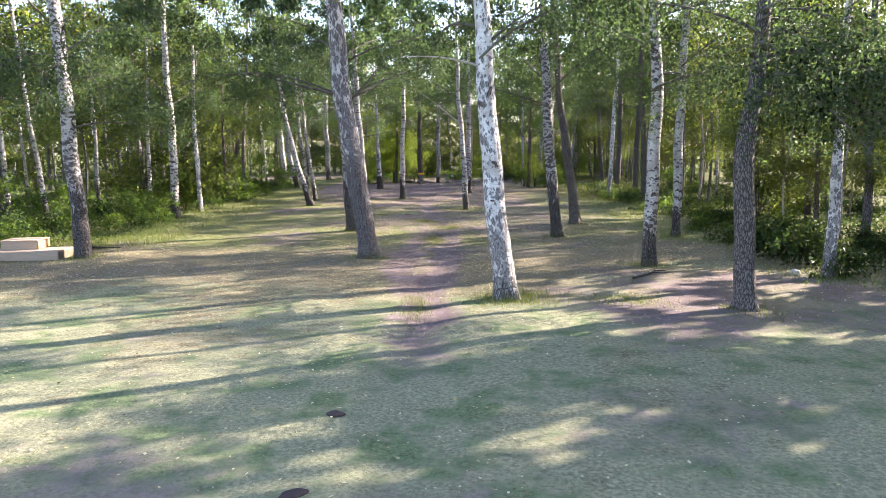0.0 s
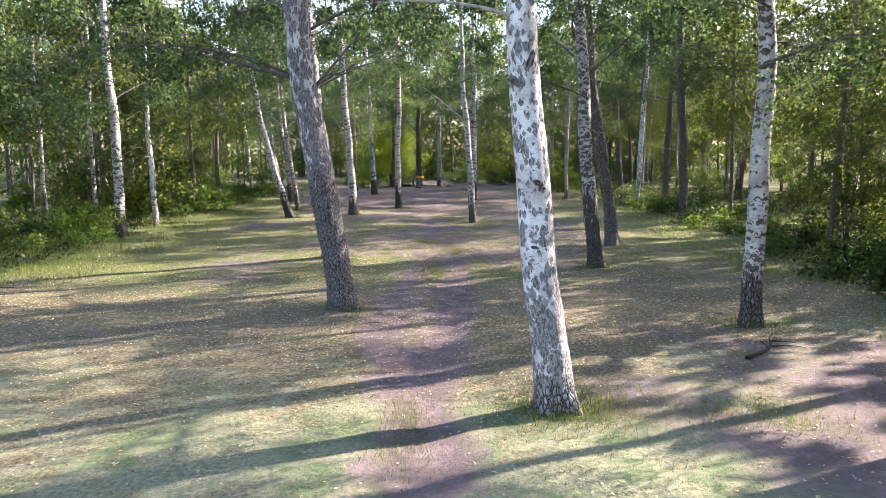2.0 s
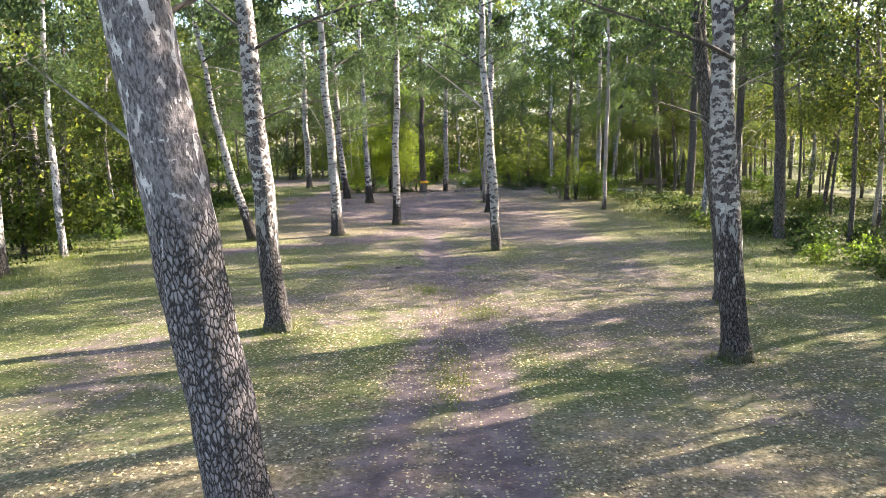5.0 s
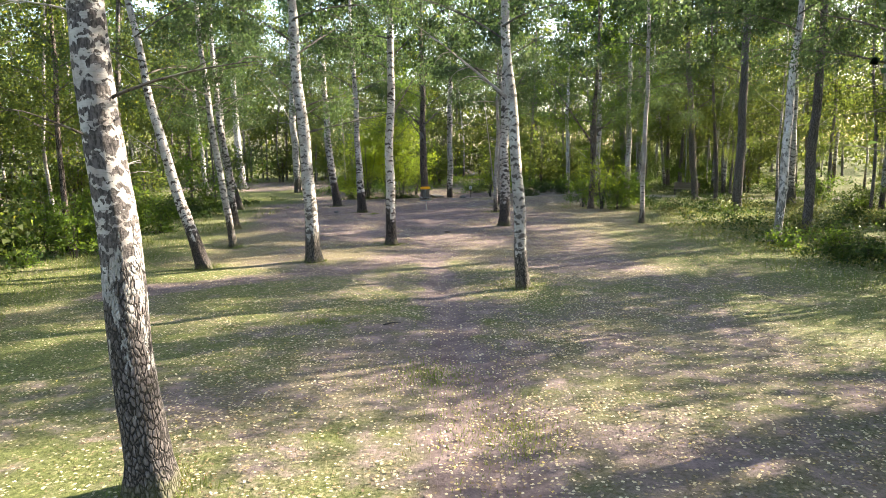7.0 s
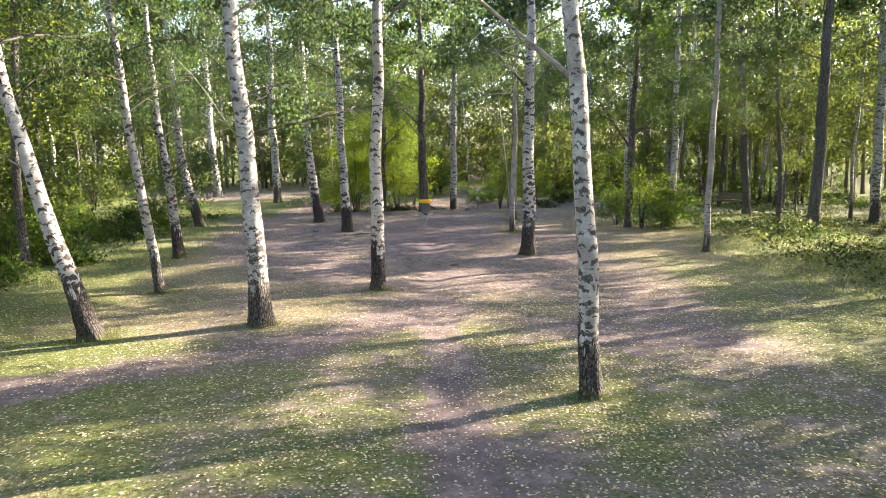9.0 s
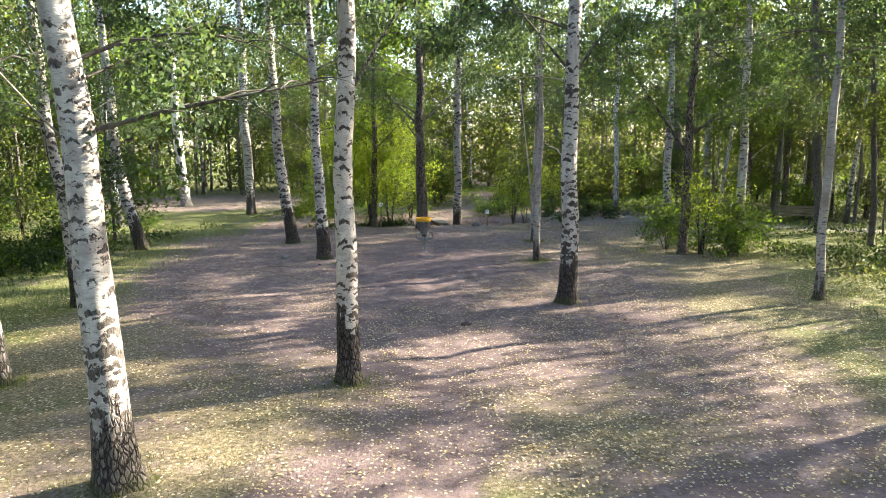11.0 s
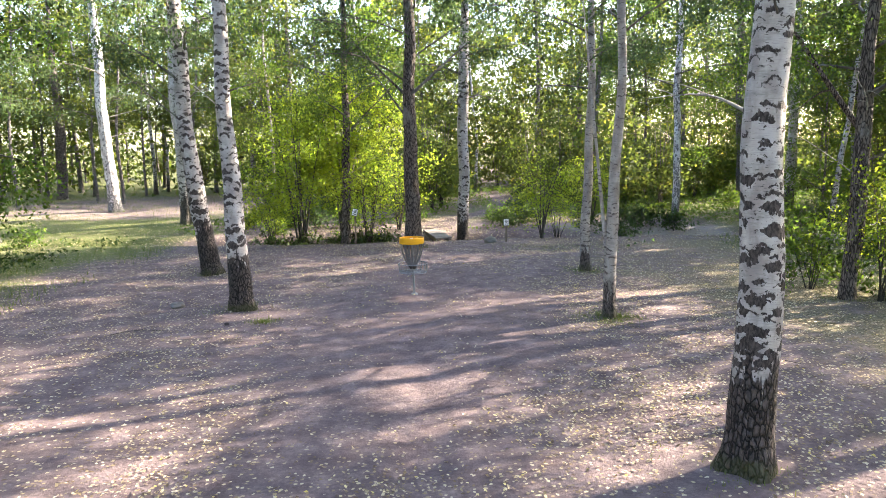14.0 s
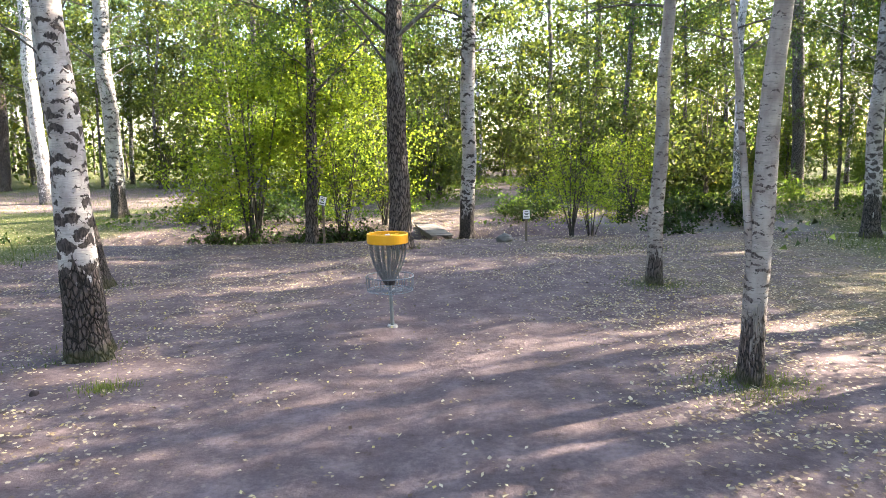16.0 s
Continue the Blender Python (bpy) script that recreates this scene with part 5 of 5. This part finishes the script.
for cx, cy, sx, sy, k, hh in ((-0.3, 26.6, 0.25, 1.1, 1400, 0.1), (-0.55, 15.0, 0.2, 0.8, 700, 0.12), (1.7, 15.6, 0.5, 0.5, 900, 0.2), (-0.2, 31.5, 0.5, 1.0, 700, 0.12), (-0.9, 33.0, 0.4, 0.4, 500, 0.15), (4.0, 15.2, 0.5, 0.3, 400, 0.15), (-14.0, 27.5, 1.6, 2.5, 4000, 0.3), (-4.75, 61.05, 0.15, 0.1, 160, 0.14), (2.08, 60.8, 0.3, 0.25, 700, 0.09), (2.7, 66.2, 0.3, 0.25, 500, 0.09), (0.3, 30.6, 0.3, 0.4, 500, 0.12), (-3.3, 36.6, 0.25, 0.25, 250, 0.1), (3.0, 70.5, 1.4, 0.5, 700, 0.1)):
    k = k * 2
    tx.append(gen.normal(cx, sx, k)), ty.append(gen.normal(cy, sy, k)), th.append(hh * gen.uniform(0.3, 0.8, k))
grass("grass_tufts", "longer grass tufts round the tree feet", np.concatenate(tx), np.concatenate(ty), np.concatenate(th), 0.006, GRASS_GREEN)

k = 60000
ex = np.concatenate([gen.uniform(-24, -10.5, k // 2), gen.uniform(8.5, 24, k // 2)])
ey = np.concatenate([gen.uniform(24, 72, k // 2), gen.uniform(16, 74, k // 2)])
keep = lattice(ex * 0.5, ey * 0.5, 61) + gen.normal(0, 0.3, k) > -0.1
grass("rough_grass", "tall rough grass along the wood edge", ex[keep], ey[keep], np.full(keep.sum(), 0.2), 0.009, GRASS_GREEN)
k = 30000
ex, ey = gen.uniform(-30, 22, k), gen.uniform(75.5, 100, k)
keep = (way_off(ex, ey, BACKPATH) > 1.2) & (way_off(ex, ey, TRACK) > 1.4)
grass("rough_grass", "rough grass beyond the ditch", ex[keep], ey[keep], np.full(keep.sum(), 0.1), 0.009, GRASS_GREEN)

def undergrowth(name, label, x0, x1, y0, y1, n, tall, seed, keep, leaf, mat):
    """A herb layer of small leaves whose height and cover change from place to place."""
    g = np.random.default_rng(seed)
    hx, hy = g.uniform(x0, x1, n), g.uniform(y0, y1, n)
    cover = 0.5 + 0.8 * lattice(hx * 0.45, hy * 0.45, seed) + 0.5 * lattice(hx * 1.5, hy * 1.5, seed + 1)
    ok = keep(hx, hy) & (g.uniform(0, 1, n) < cover)
    hx, hy, cover = hx[ok], hy[ok], cover[ok]
    hz = gz(hx, hy) + 0.03 + tall * np.clip(cover, 0.1, 1.3) * g.uniform(0.05, 1.0, len(hx)) ** 0.6
    at = np.stack([hx, hy, hz], 1)
    up = np.stack([0.6 * lattice(hx * 2.5, hy * 2.5, seed + 2), 0.6 * lattice(hx * 2.5, hy * 2.5, seed + 3), np.full(len(hx), 0.8)], 1)
    return tagged(part(name, leaf_mesh(name, *leaves_np(at, *leaf, hang=0.1, r=g, tri=True, facing=up)), mat), label, "undergrowth", kind="stuff")


undergrowth("undergrowth", "low leafy herbs and bramble shoots beyond the ditch", -12, 26, 75.3, 100, 60000, 0.36, 101, lambda x, y: (way_off(x, y, BACKPATH) > 0.9) & (way_off(x, y, TRACK) > 1.5) & (np.hypot(x + 17.5, y - 83) > 8), (0.1, 0.075), LEAF_BUSH)
undergrowth("undergrowth", "green herbs and young shoots along the wood edge", 9.5, 24, 17, 76, 60000, 0.45, 105, lambda x, y: (x > 10.6 + 0.8 * lattice(y * 0.3, y * 0, 3)) & (way_off(x, y, TRACK) > 1.5), (0.1, 0.075), LEAF_DARK)
undergrowth("undergrowth", "dark green herbs under the birches at the wood edge", -30, -12, 24, 74, 60000, 0.5, 109, lambda x, y: x < -13.2 + 0.9 * lattice(y * 0.3, y * 0, 4), (0.1, 0.075), LEAF_DARK)

undergrowth("undergrowth", "sunlit pale green herbs in the gap of the wood edge", 8.5, 22, 42, 62, 30000, 0.32, 113, lambda x, y: (x > 9.6 + 1.2 * lattice(y * 0.4, y * 0, 6)) & (way_off(x, y, TRACK) > 1.5), (0.08, 0.055), SUNLIT_HERB)

n = 300000
fx, fy = np.concatenate([gen.uniform(-12, 12, n // 2), gen.normal(-0.5, 4.2, n - n // 2)]), gen.uniform(3, 80, n)
dens = 0.08 + 0.64 * soft(fy, 13, 25) + 0.2 * soft(fy, 40, 50) + 1.1 * soft(fx, 0.0, 3.0) * soft(fy, 45, 52)
patchy = 0.62 + 0.75 * lattice(fx * 0.7, fy * 0.7, 71) + 0.55 * lattice(fx * 2.3, fy * 2.3, 72) + 0.25 * lattice(fx * 6.0, fy * 6.0, 73)
dens = dens * patchy * (1 - 0.6 * soft(way_off(fx, fy, PATH), 0.6, 0.2)) * (1 - 0.8 * soft(np.hypot(fx + 1.9, (fy - 62) * 0.5), 4.6, 1.8))
dens = dens * (1 - 0.3 * soft(fx, 1, -2) * soft(fy, 24, 28) * soft(fy, 48, 44))
keep = gen.uniform(0, 1, n) < dens
fx, fy = fx[keep], fy[keep]
n = len(fx)
c = np.stack([fx, fy, gz(fx, fy) + 0.016], 1)
d = np.stack([np.cos(a := gen.uniform(0, 6.28, n)), np.sin(a), gen.normal(0, 0.22, n)], 1)
s = np.stack([-np.sin(a), np.cos(a), gen.normal(0, 0.3, n)], 1)
ln, wd = gen.uniform(0.015, 0.03, n)[:, None], gen.uniform(0.011, 0.021, n)[:, None]
lv = np.stack([c - d * ln, c + s * wd + [0, 0, 0.004], c + d * ln, c - s * wd + [0, 0, 0.004]], 1).reshape(-1, 3)
b4 = np.arange(n)[:, None] * 4
lf = np.concatenate([b4 + np.array([0, 1, 2]), b4 + np.array([0, 2, 3])], 1).reshape(-1, 3)
tagged(part("fallen_leaves", mesh_np("fallen_leaves", lv, lf), LITTER), "scattered pale yellow and brown birch leaves on the soil", "leaves", kind="stuff")


# ---- disc golf basket ----
def chain_basket(x, y):
    t = thing("disc_golf_basket", x, y, float(gz(x, y)), "disc golf basket with hanging chains and yellow top band", "disc golf basket")
    bm = bmesh.new()
    bmesh.ops.create_cone(bm, cap_ends=True, segments=24, radius1=0.085, radius2=0.07, depth=0.05, matrix=pose(0, 0, 0.0))
    part("foot", bm, CONCRETE, t, "worn concrete collar")
    bm = bar(bmesh.new(), (0, 0, 0.0), (-0.04, 0, 1.3), 0.021, 16)
    bar(bm, (0, 0, 0.0), (-0.012, 0, 0.42), 0.026, 16)
    part("pole", bm, STEEL, t, "galvanised steel pole")
    cx = -0.022
    cage = part("cage", ring(ring(ring(bmesh.new(), 0.335, 0.008, 0.73), 0.32, 0.006, 0.53), 0.17, 0.005, 0.53), STEEL, t, "steel wire catching basket")
    cage.location.x = cx
    wires = bmesh.new()
    bar(wires, (0.335, 0, 0.73), (0.32, 0, 0.53), 0.0045, 6)
    bar(wires, (0.32, 0, 0.53), (0.02, 0, 0.515), 0.0045, 6)
    wire = bm_mesh("wire", wires)
    wire.materials.append(STEEL)
    for i in range(20):
        w = part("wire", wire, None, cage)
        w.rotation_euler.z = radians(18 * i)
    # band: an open hoop with thickness
    bm = bmesh.new()
    rows = []
    for i in range(48):
        a = 2 * math.pi * i / 48
        rows.append([bm.verts.new((r * math.cos(a), r * math.sin(a), z)) for r, z in ((0.282, 1.2), (0.29, 1.21), (0.29, 1.325), (0.282, 1.335), (0.272, 1.325), (0.272, 1.21))])
    for i in range(48):
        for s in range(6):
            bm.faces.new((rows[i][s], rows[(i + 1) % 48][s], rows[(i + 1) % 48][(s + 1) % 6], rows[i][(s + 1) % 6]))
    band = part("band", bm, YELLOW, t, "yellow plastic top band")
    band.location.x = -0.04
    spoke_bm = bar(bmesh.new(), (0.01, 0, 1.3), (0.275, 0, 1.3), 0.007, 6)
    bar(spoke_bm, (0.275, 0, 1.3), (0.275, 0, 1.23), 0.006, 6)
    spoke = bm_mesh("spoke", spoke_bm)
    spoke.materials.append(YELLOW)
    for i in range(12):
        s = part("spoke", spoke, None, band)
        s.rotation_euler.z = radians(30 * i)
    tag_bm = box(bmesh.new(), (0.07, 0.05, 0.012), pose(0, 0, 1.312), 0.003)
    part("top_plate", tag_bm, PAPER, band, "white top plate")
    # chains: links along a sagging line from the hoop to the collar
    for outer, n, zl in ((0.255, 15, 0.62), (0.16, 12, 0.68)):
        bm = bmesh.new()
        steps = 26
        for k in range(steps):
            f = (k + 0.5) / steps
            r = 0.035 + (outer - 0.035) * (1 - f ** 2.4)
            z = 1.24 + (zl - 1.24) * f
            m = Matrix.Translation((r, 0, z)) @ pose(0, 0, 0, 0, 12 * f, 90 * (k % 2))
            for sx in (-0.008, 0.008):
                bmesh.ops.create_cone(bm, cap_ends=True, segments=5, radius1=0.0038, radius2=0.0038, depth=0.03, matrix=m @ pose(sx, 0, 0))
            for sz in (-0.015, 0.015):
                bmesh.ops.create_cone(bm, cap_ends=True, segments=5, radius1=0.0038, radius2=0.0038, depth=0.018, matrix=m @ pose(0, 0, sz, 0, 90, 0))
        me = bm_mesh("chain", bm)
        me.materials.append(CHAIN)
        for i in range(n):
            c = part("chain", me, None, t)
            c.location.x = -0.035
            c.rotation_euler.z = 2 * math.pi * i / n + outer
    bm = bmesh.new()
    bmesh.ops.create_cone(bm, cap_ends=True, segments=20, radius1=0.07, radius2=0.11, depth=0.07, matrix=pose(-0.025, 0, 0.64))
    part("chain_collar", bm, DARKPLASTIC, t, "dark collar that gathers the chains")
    return t


chain_basket(-1.855, 63.55)


# ---- footbridge, signs, stones ----
def footbridge():
    t = thing("footbridge", -1.44, 74.4, 0.08, "weathered plank footbridge over the ditch", "footbridge", rz=11.5)
    for sx in (-0.22, 0.22):
        part("beam", box(bmesh.new(), (0.1, 2.9, 0.14), pose(sx, 0, -0.09), 0.01), POSTWOOD, t)
    data = []
    for i in range(3):
        me = bm_mesh("plank", box(bmesh.new(), (0.62, 0.3, 0.04), pose(0, 0, 0, 0, 0, (i - 1) * 0.7), 0.006))
        me.materials.append(OLDPLANK)
        data.append(me)
    for i in range(9):
        p = part("plank", data[i % 3], None, t)
        p.location = (0.012 * math.sin(i * 2.3), -1.25 + i * 0.312, 0.004 * math.sin(i * 1.7))
        p.rotation_euler.z = radians(1.2 * math.sin(i * 3.1))


def info_sign(x, y, label, height, board, tilt=0.0):
    t = thing("sign", x, y, float(gz(x, y)) - 0.05, label, "sign", rz=0)
    part("post", box(bmesh.new(), (0.06, 0.05, height), pose(0, 0, height / 2), 0.006), POSTWOOD, t)
    w, h = board
    b = part("board", box(bmesh.new(), (w, 0.02, h), pose(0, 0, 0), 0.004), DARKPLASTIC, t, "dark sign board")
    b.location = (0, -0.04, height + h * 0.15)
    b.rotation_euler = (radians(-12), radians(tilt), 0)
    f = part("face", box(bmesh.new(), (w * 0.88, 0.006, h * 0.88), pose(0, -0.012, 0), 0.001), PAPER, b, "white printed face")
    for k, (bw, bz) in enumerate(((0.5, 0.3), (0.62, 0.12), (0.4, -0.02), (0.66, -0.26))):
        part("print_bar", box(bmesh.new(), (w * bw, 0.003, h * (0.07 if k < 3 else 0.11)), pose(0, -0.0165, h * bz)), INK, b)
    return t


def stone(name, x, y, size, label, seed, mat):
    bm = bmesh.new()
    bmesh.ops.create_icosphere(bm, subdivisions=3, radius=1.0)
    for v in bm.verts:
        k = 1 + 0.22 * noise.noise(v.co * 1.3 + Vector((seed, 0, 0))) + 0.07 * noise.noise(v.co * 4 + Vector((0, seed, 0)))
        v.co = Vector((v.co.x * size[0], v.co.y * size[1], v.co.z * size[2])) * k
    ob = part(name, bm, mat)
    ob.matrix_basis = pose(x, y, float(gz(x, y)) + size[2] * 0.35, 0, 0, seed * 40)
    return tagged(ob, label, "stone")


footbridge()
info_sign(1.05, 72.2, "small white notice on a wooden post by the ditch", 0.72, (0.19, 0.25))
info_sign(-4.35, 72.6, "tilted white notice on a stake among saplings", 1.15, (0.2, 0.26), 14)
stone("stone", 0.5, 72.35, (0.24, 0.2, 0.16), "grey stone in dry leaves near the footbridge", 1.0, STONE)
stone("stone", -7.05, 62.6, (0.17, 0.14, 0.09), "mossy stone in the trodden soil", 2.0, STONE)
stone("stone", 9.4, 18.4, (0.14, 0.12, 0.08), "pale stone in grass at the wood edge", 3.0, CONCRETE)


def soil_clod(x, y, size, label, seed):
    ob = stone("soil_clod", x, y, size, label, seed, CLOD)
    ob.location.z = float(gz(x, y))
    return tagged(ob, label, "soil")


CLOD = plain("damp_dark_soil", (0.07, 0.052, 0.052), 0.95, 0, 0.5, 30, 0.2)
soil_clod(-1.39, 8.55, (0.12, 0.1, 0.035), "small dark clod of soil on worn lawn", 4.0)
soil_clod(-1.5, 6.51, (0.15, 0.09, 0.035), "flat dark scrape of soil on worn lawn", 5.0)
soil_clod(-0.61, 52.44, (0.16, 0.12, 0.05), "small heap of damp soil among fallen leaves", 6.0)
soil_clod(-5.46, 60.97, (0.06, 0.05, 0.05), "small dark root stub in trodden soil", 7.0)


def fallen_branch(x, y, rz, length, r, label, seed, forks=3):
    gen = np.random.default_rng(seed)
    s = np.linspace(0, 1, 12)
    p = np.stack([s * length, 0.08 * length * np.sin(s * 5 + seed), 0.03 + 0.1 * length * s * (1 - s)], 1)
    pieces = [tube_np(p, r * (1 - 0.75 * s), 7)]
    for k in range(forks):
        i = 3 + k * 2
        q, _, v, f = limb_np(p[i], gen.choice([-0.9, 0.9]) + gen.normal(0, 0.2), 12, length * gen.uniform(0.25, 0.45), r * 0.5, gen, 0.25, 5, 6)
        pieces.append((v, f))
    ob = part("fallen_branch", mesh_np("fallen_branch", *join_np(pieces), True), TWIG)
    ob.matrix_basis = pose(x, y, float(gz(x, y)), 0, 0, rz)
    return tagged(ob, label, "branch")


fallen_branch(4.85, 17.5, 48, 1.7, 0.035, "dark forked fallen branch on bare soil", 3)
fallen_branch(-1.95, 36.2, 20, 0.4, 0.02, "short broken stick in grass", 4, 2)
fallen_branch(-1.7, 20.3, -25, 0.7, 0.007, "thin dry twig beside the path", 5)
fallen_branch(-7.4, 60.2, 15, 1.1, 0.009, "dry twig with few leaves on the soil", 6)
fallen_branch(3.6, 58.4, -40, 0.9, 0.008, "thin twig among fallen leaves", 7)


# ---- timber blocks at the start of the lawn ----
def timber_steps():
    t = thing("timber_platform", -13.55, 22.75, 0.0, "pale timber tee platform with a box step on lawn", "platform", rz=4)
    me = bm_mesh("plank", box(bmesh.new(), (2.3, 0.19, 0.05), pose(0, 0, 0), 0.006))
    me.materials.append(NEWPLANK)
    for i in range(6):
        p = part("plank", me, None, t)
        p.location = (0, -0.5 + i * 0.2, 0.24)
    part("side", box(bmesh.new(), (2.28, 0.05, 0.24), pose(0, -0.575, 0.1), 0.005), NEWPLANK, t)
    part("side", box(bmesh.new(), (0.05, 1.1, 0.24), pose(1.12, 0, 0.1), 0.005), POSTWOOD, t)
    part("side", box(bmesh.new(), (0.05, 1.1, 0.24), pose(-1.12, 0, 0.1), 0.005), POSTWOOD, t)
    b = thing("timber_box", -13.9, 23.1, 0.262, "pale timber box with warm end board on the platform", "box", rz=4)
    part("body", box(bmesh.new(), (1.15, 0.8, 0.28), pose(0, 0, 0.14), 0.01), NEWPLANK, b)
    part("end_board", box(bmesh.new(), (0.03, 0.78, 0.26), pose(0.592, 0, 0.14), 0.004), WARMPLANK, b, "orange-brown end board")
    part("lid", box(bmesh.new(), (1.2, 0.84, 0.03), pose(0, 0, 0.297), 0.006), NEWPLANK, b)


timber_steps()
fallen_branch(-13.2, 24.6, 4, 1.7, 0.06, "blackened log lying in grass", 8, 1)


def park_bench(x, y, rz):
    t = thing("bench", x, y, float(gz(x, y)), "dark park bench with slatted back beside the track", "bench", rz=rz)
    for sx in (-0.75, 0.75):
        bm = box(bmesh.new(), (0.06, 0.45, 0.05), pose(sx, 0, 0.41), 0.005)
        box(bm, (0.06, 0.06, 0.42), pose(sx, -0.18, 0.2), 0.005)
        box(bm, (0.06, 0.06, 0.88), pose(sx, 0.2, 0.43, -8), 0.005)
        part("frame", bm, DARKPLASTIC, t)
    slat = bm_mesh("slat", box(bmesh.new(), (1.8, 0.1, 0.04), None, 0.006))
    slat.materials.append(POSTWOOD)
    for k in range(4):
        p = part("slat", slat, None, t)
        p.location = (0, -0.18 + k * 0.12, 0.455)
    for k in range(3):
        p = part("slat", slat, None, t)
        p.location = (0, 0.18 + k * 0.02, 0.58 + k * 0.13)
        p.rotation_euler.x = radians(80)


park_bench(16.2, 71.6, -35)


# ---- lamp post on the track ----
def lamp_post(x, y):
    t = thing("street_lamp", x, y, float(gz(x, y)), "thin grey lamp post with a flat head beside the track", "street lamp")
    bm = bmesh.new()
    bmesh.ops.create_cone(bm, cap_ends=True, segments=14, radius1=0.06, radius2=0.04, depth=5.6, matrix=pose(0, 0, 2.75))
    part("pole", bm, STEEL, t)
    part("arm", bar(bmesh.new(), (0, 0, 5.5), (-0.3, 0, 5.6), 0.022), STEEL, t)
    bm = bmesh.new()
    bmesh.ops.create_cone(bm, cap_ends=True, segments=20, radius1=0.24, radius2=0.1, depth=0.1, matrix=pose(-0.4, 0, 5.62))
    part("head", bm, STEEL, t, "flat round lamp head")


lamp_post(17.6, 76.0)


# ---- old branch scars on the white birch by the path ----
def scar(parent, z, across, size, seed):
    bm = bmesh.new()
    bmesh.ops.create_icosphere(bm, subdivisions=3, radius=1.0)
    for v in bm.verts:
        k = 1 + 0.35 * noise.noise(v.co * 2.2 + Vector((seed, 0, 0)))
        v.co = Vector((v.co.x * size[0], v.co.y * size[1], v.co.z * size[2])) * k
    ob = part("branch_scar", bm, BARK_PINE, parent, "dark healed branch scar")
    lean = -0.1 * z
    r = 0.25 - 0.012 * z
    ob.location = (lean + across, -math.sqrt(max(0.0, r * r - across * across)) + 0.012, z)
    ob.rotation_euler = (0, radians(seed * 9), 0)


scar(white_birch, 3.08, 0.03, (0.07, 0.04, 0.035), 3.0)
scar(white_birch, 3.0, 0.07, (0.05, 0.035, 0.02), -2.0)
scar(white_birch, 2.25, -0.09, (0.05, 0.02, 0.022), 1.0)
scar(white_birch, 4.35, -0.13, (0.09, 0.04, 0.05), 4.0)
scar(white_birch, 4.6, 0.08, (0.045, 0.03, 0.12), 2.0)
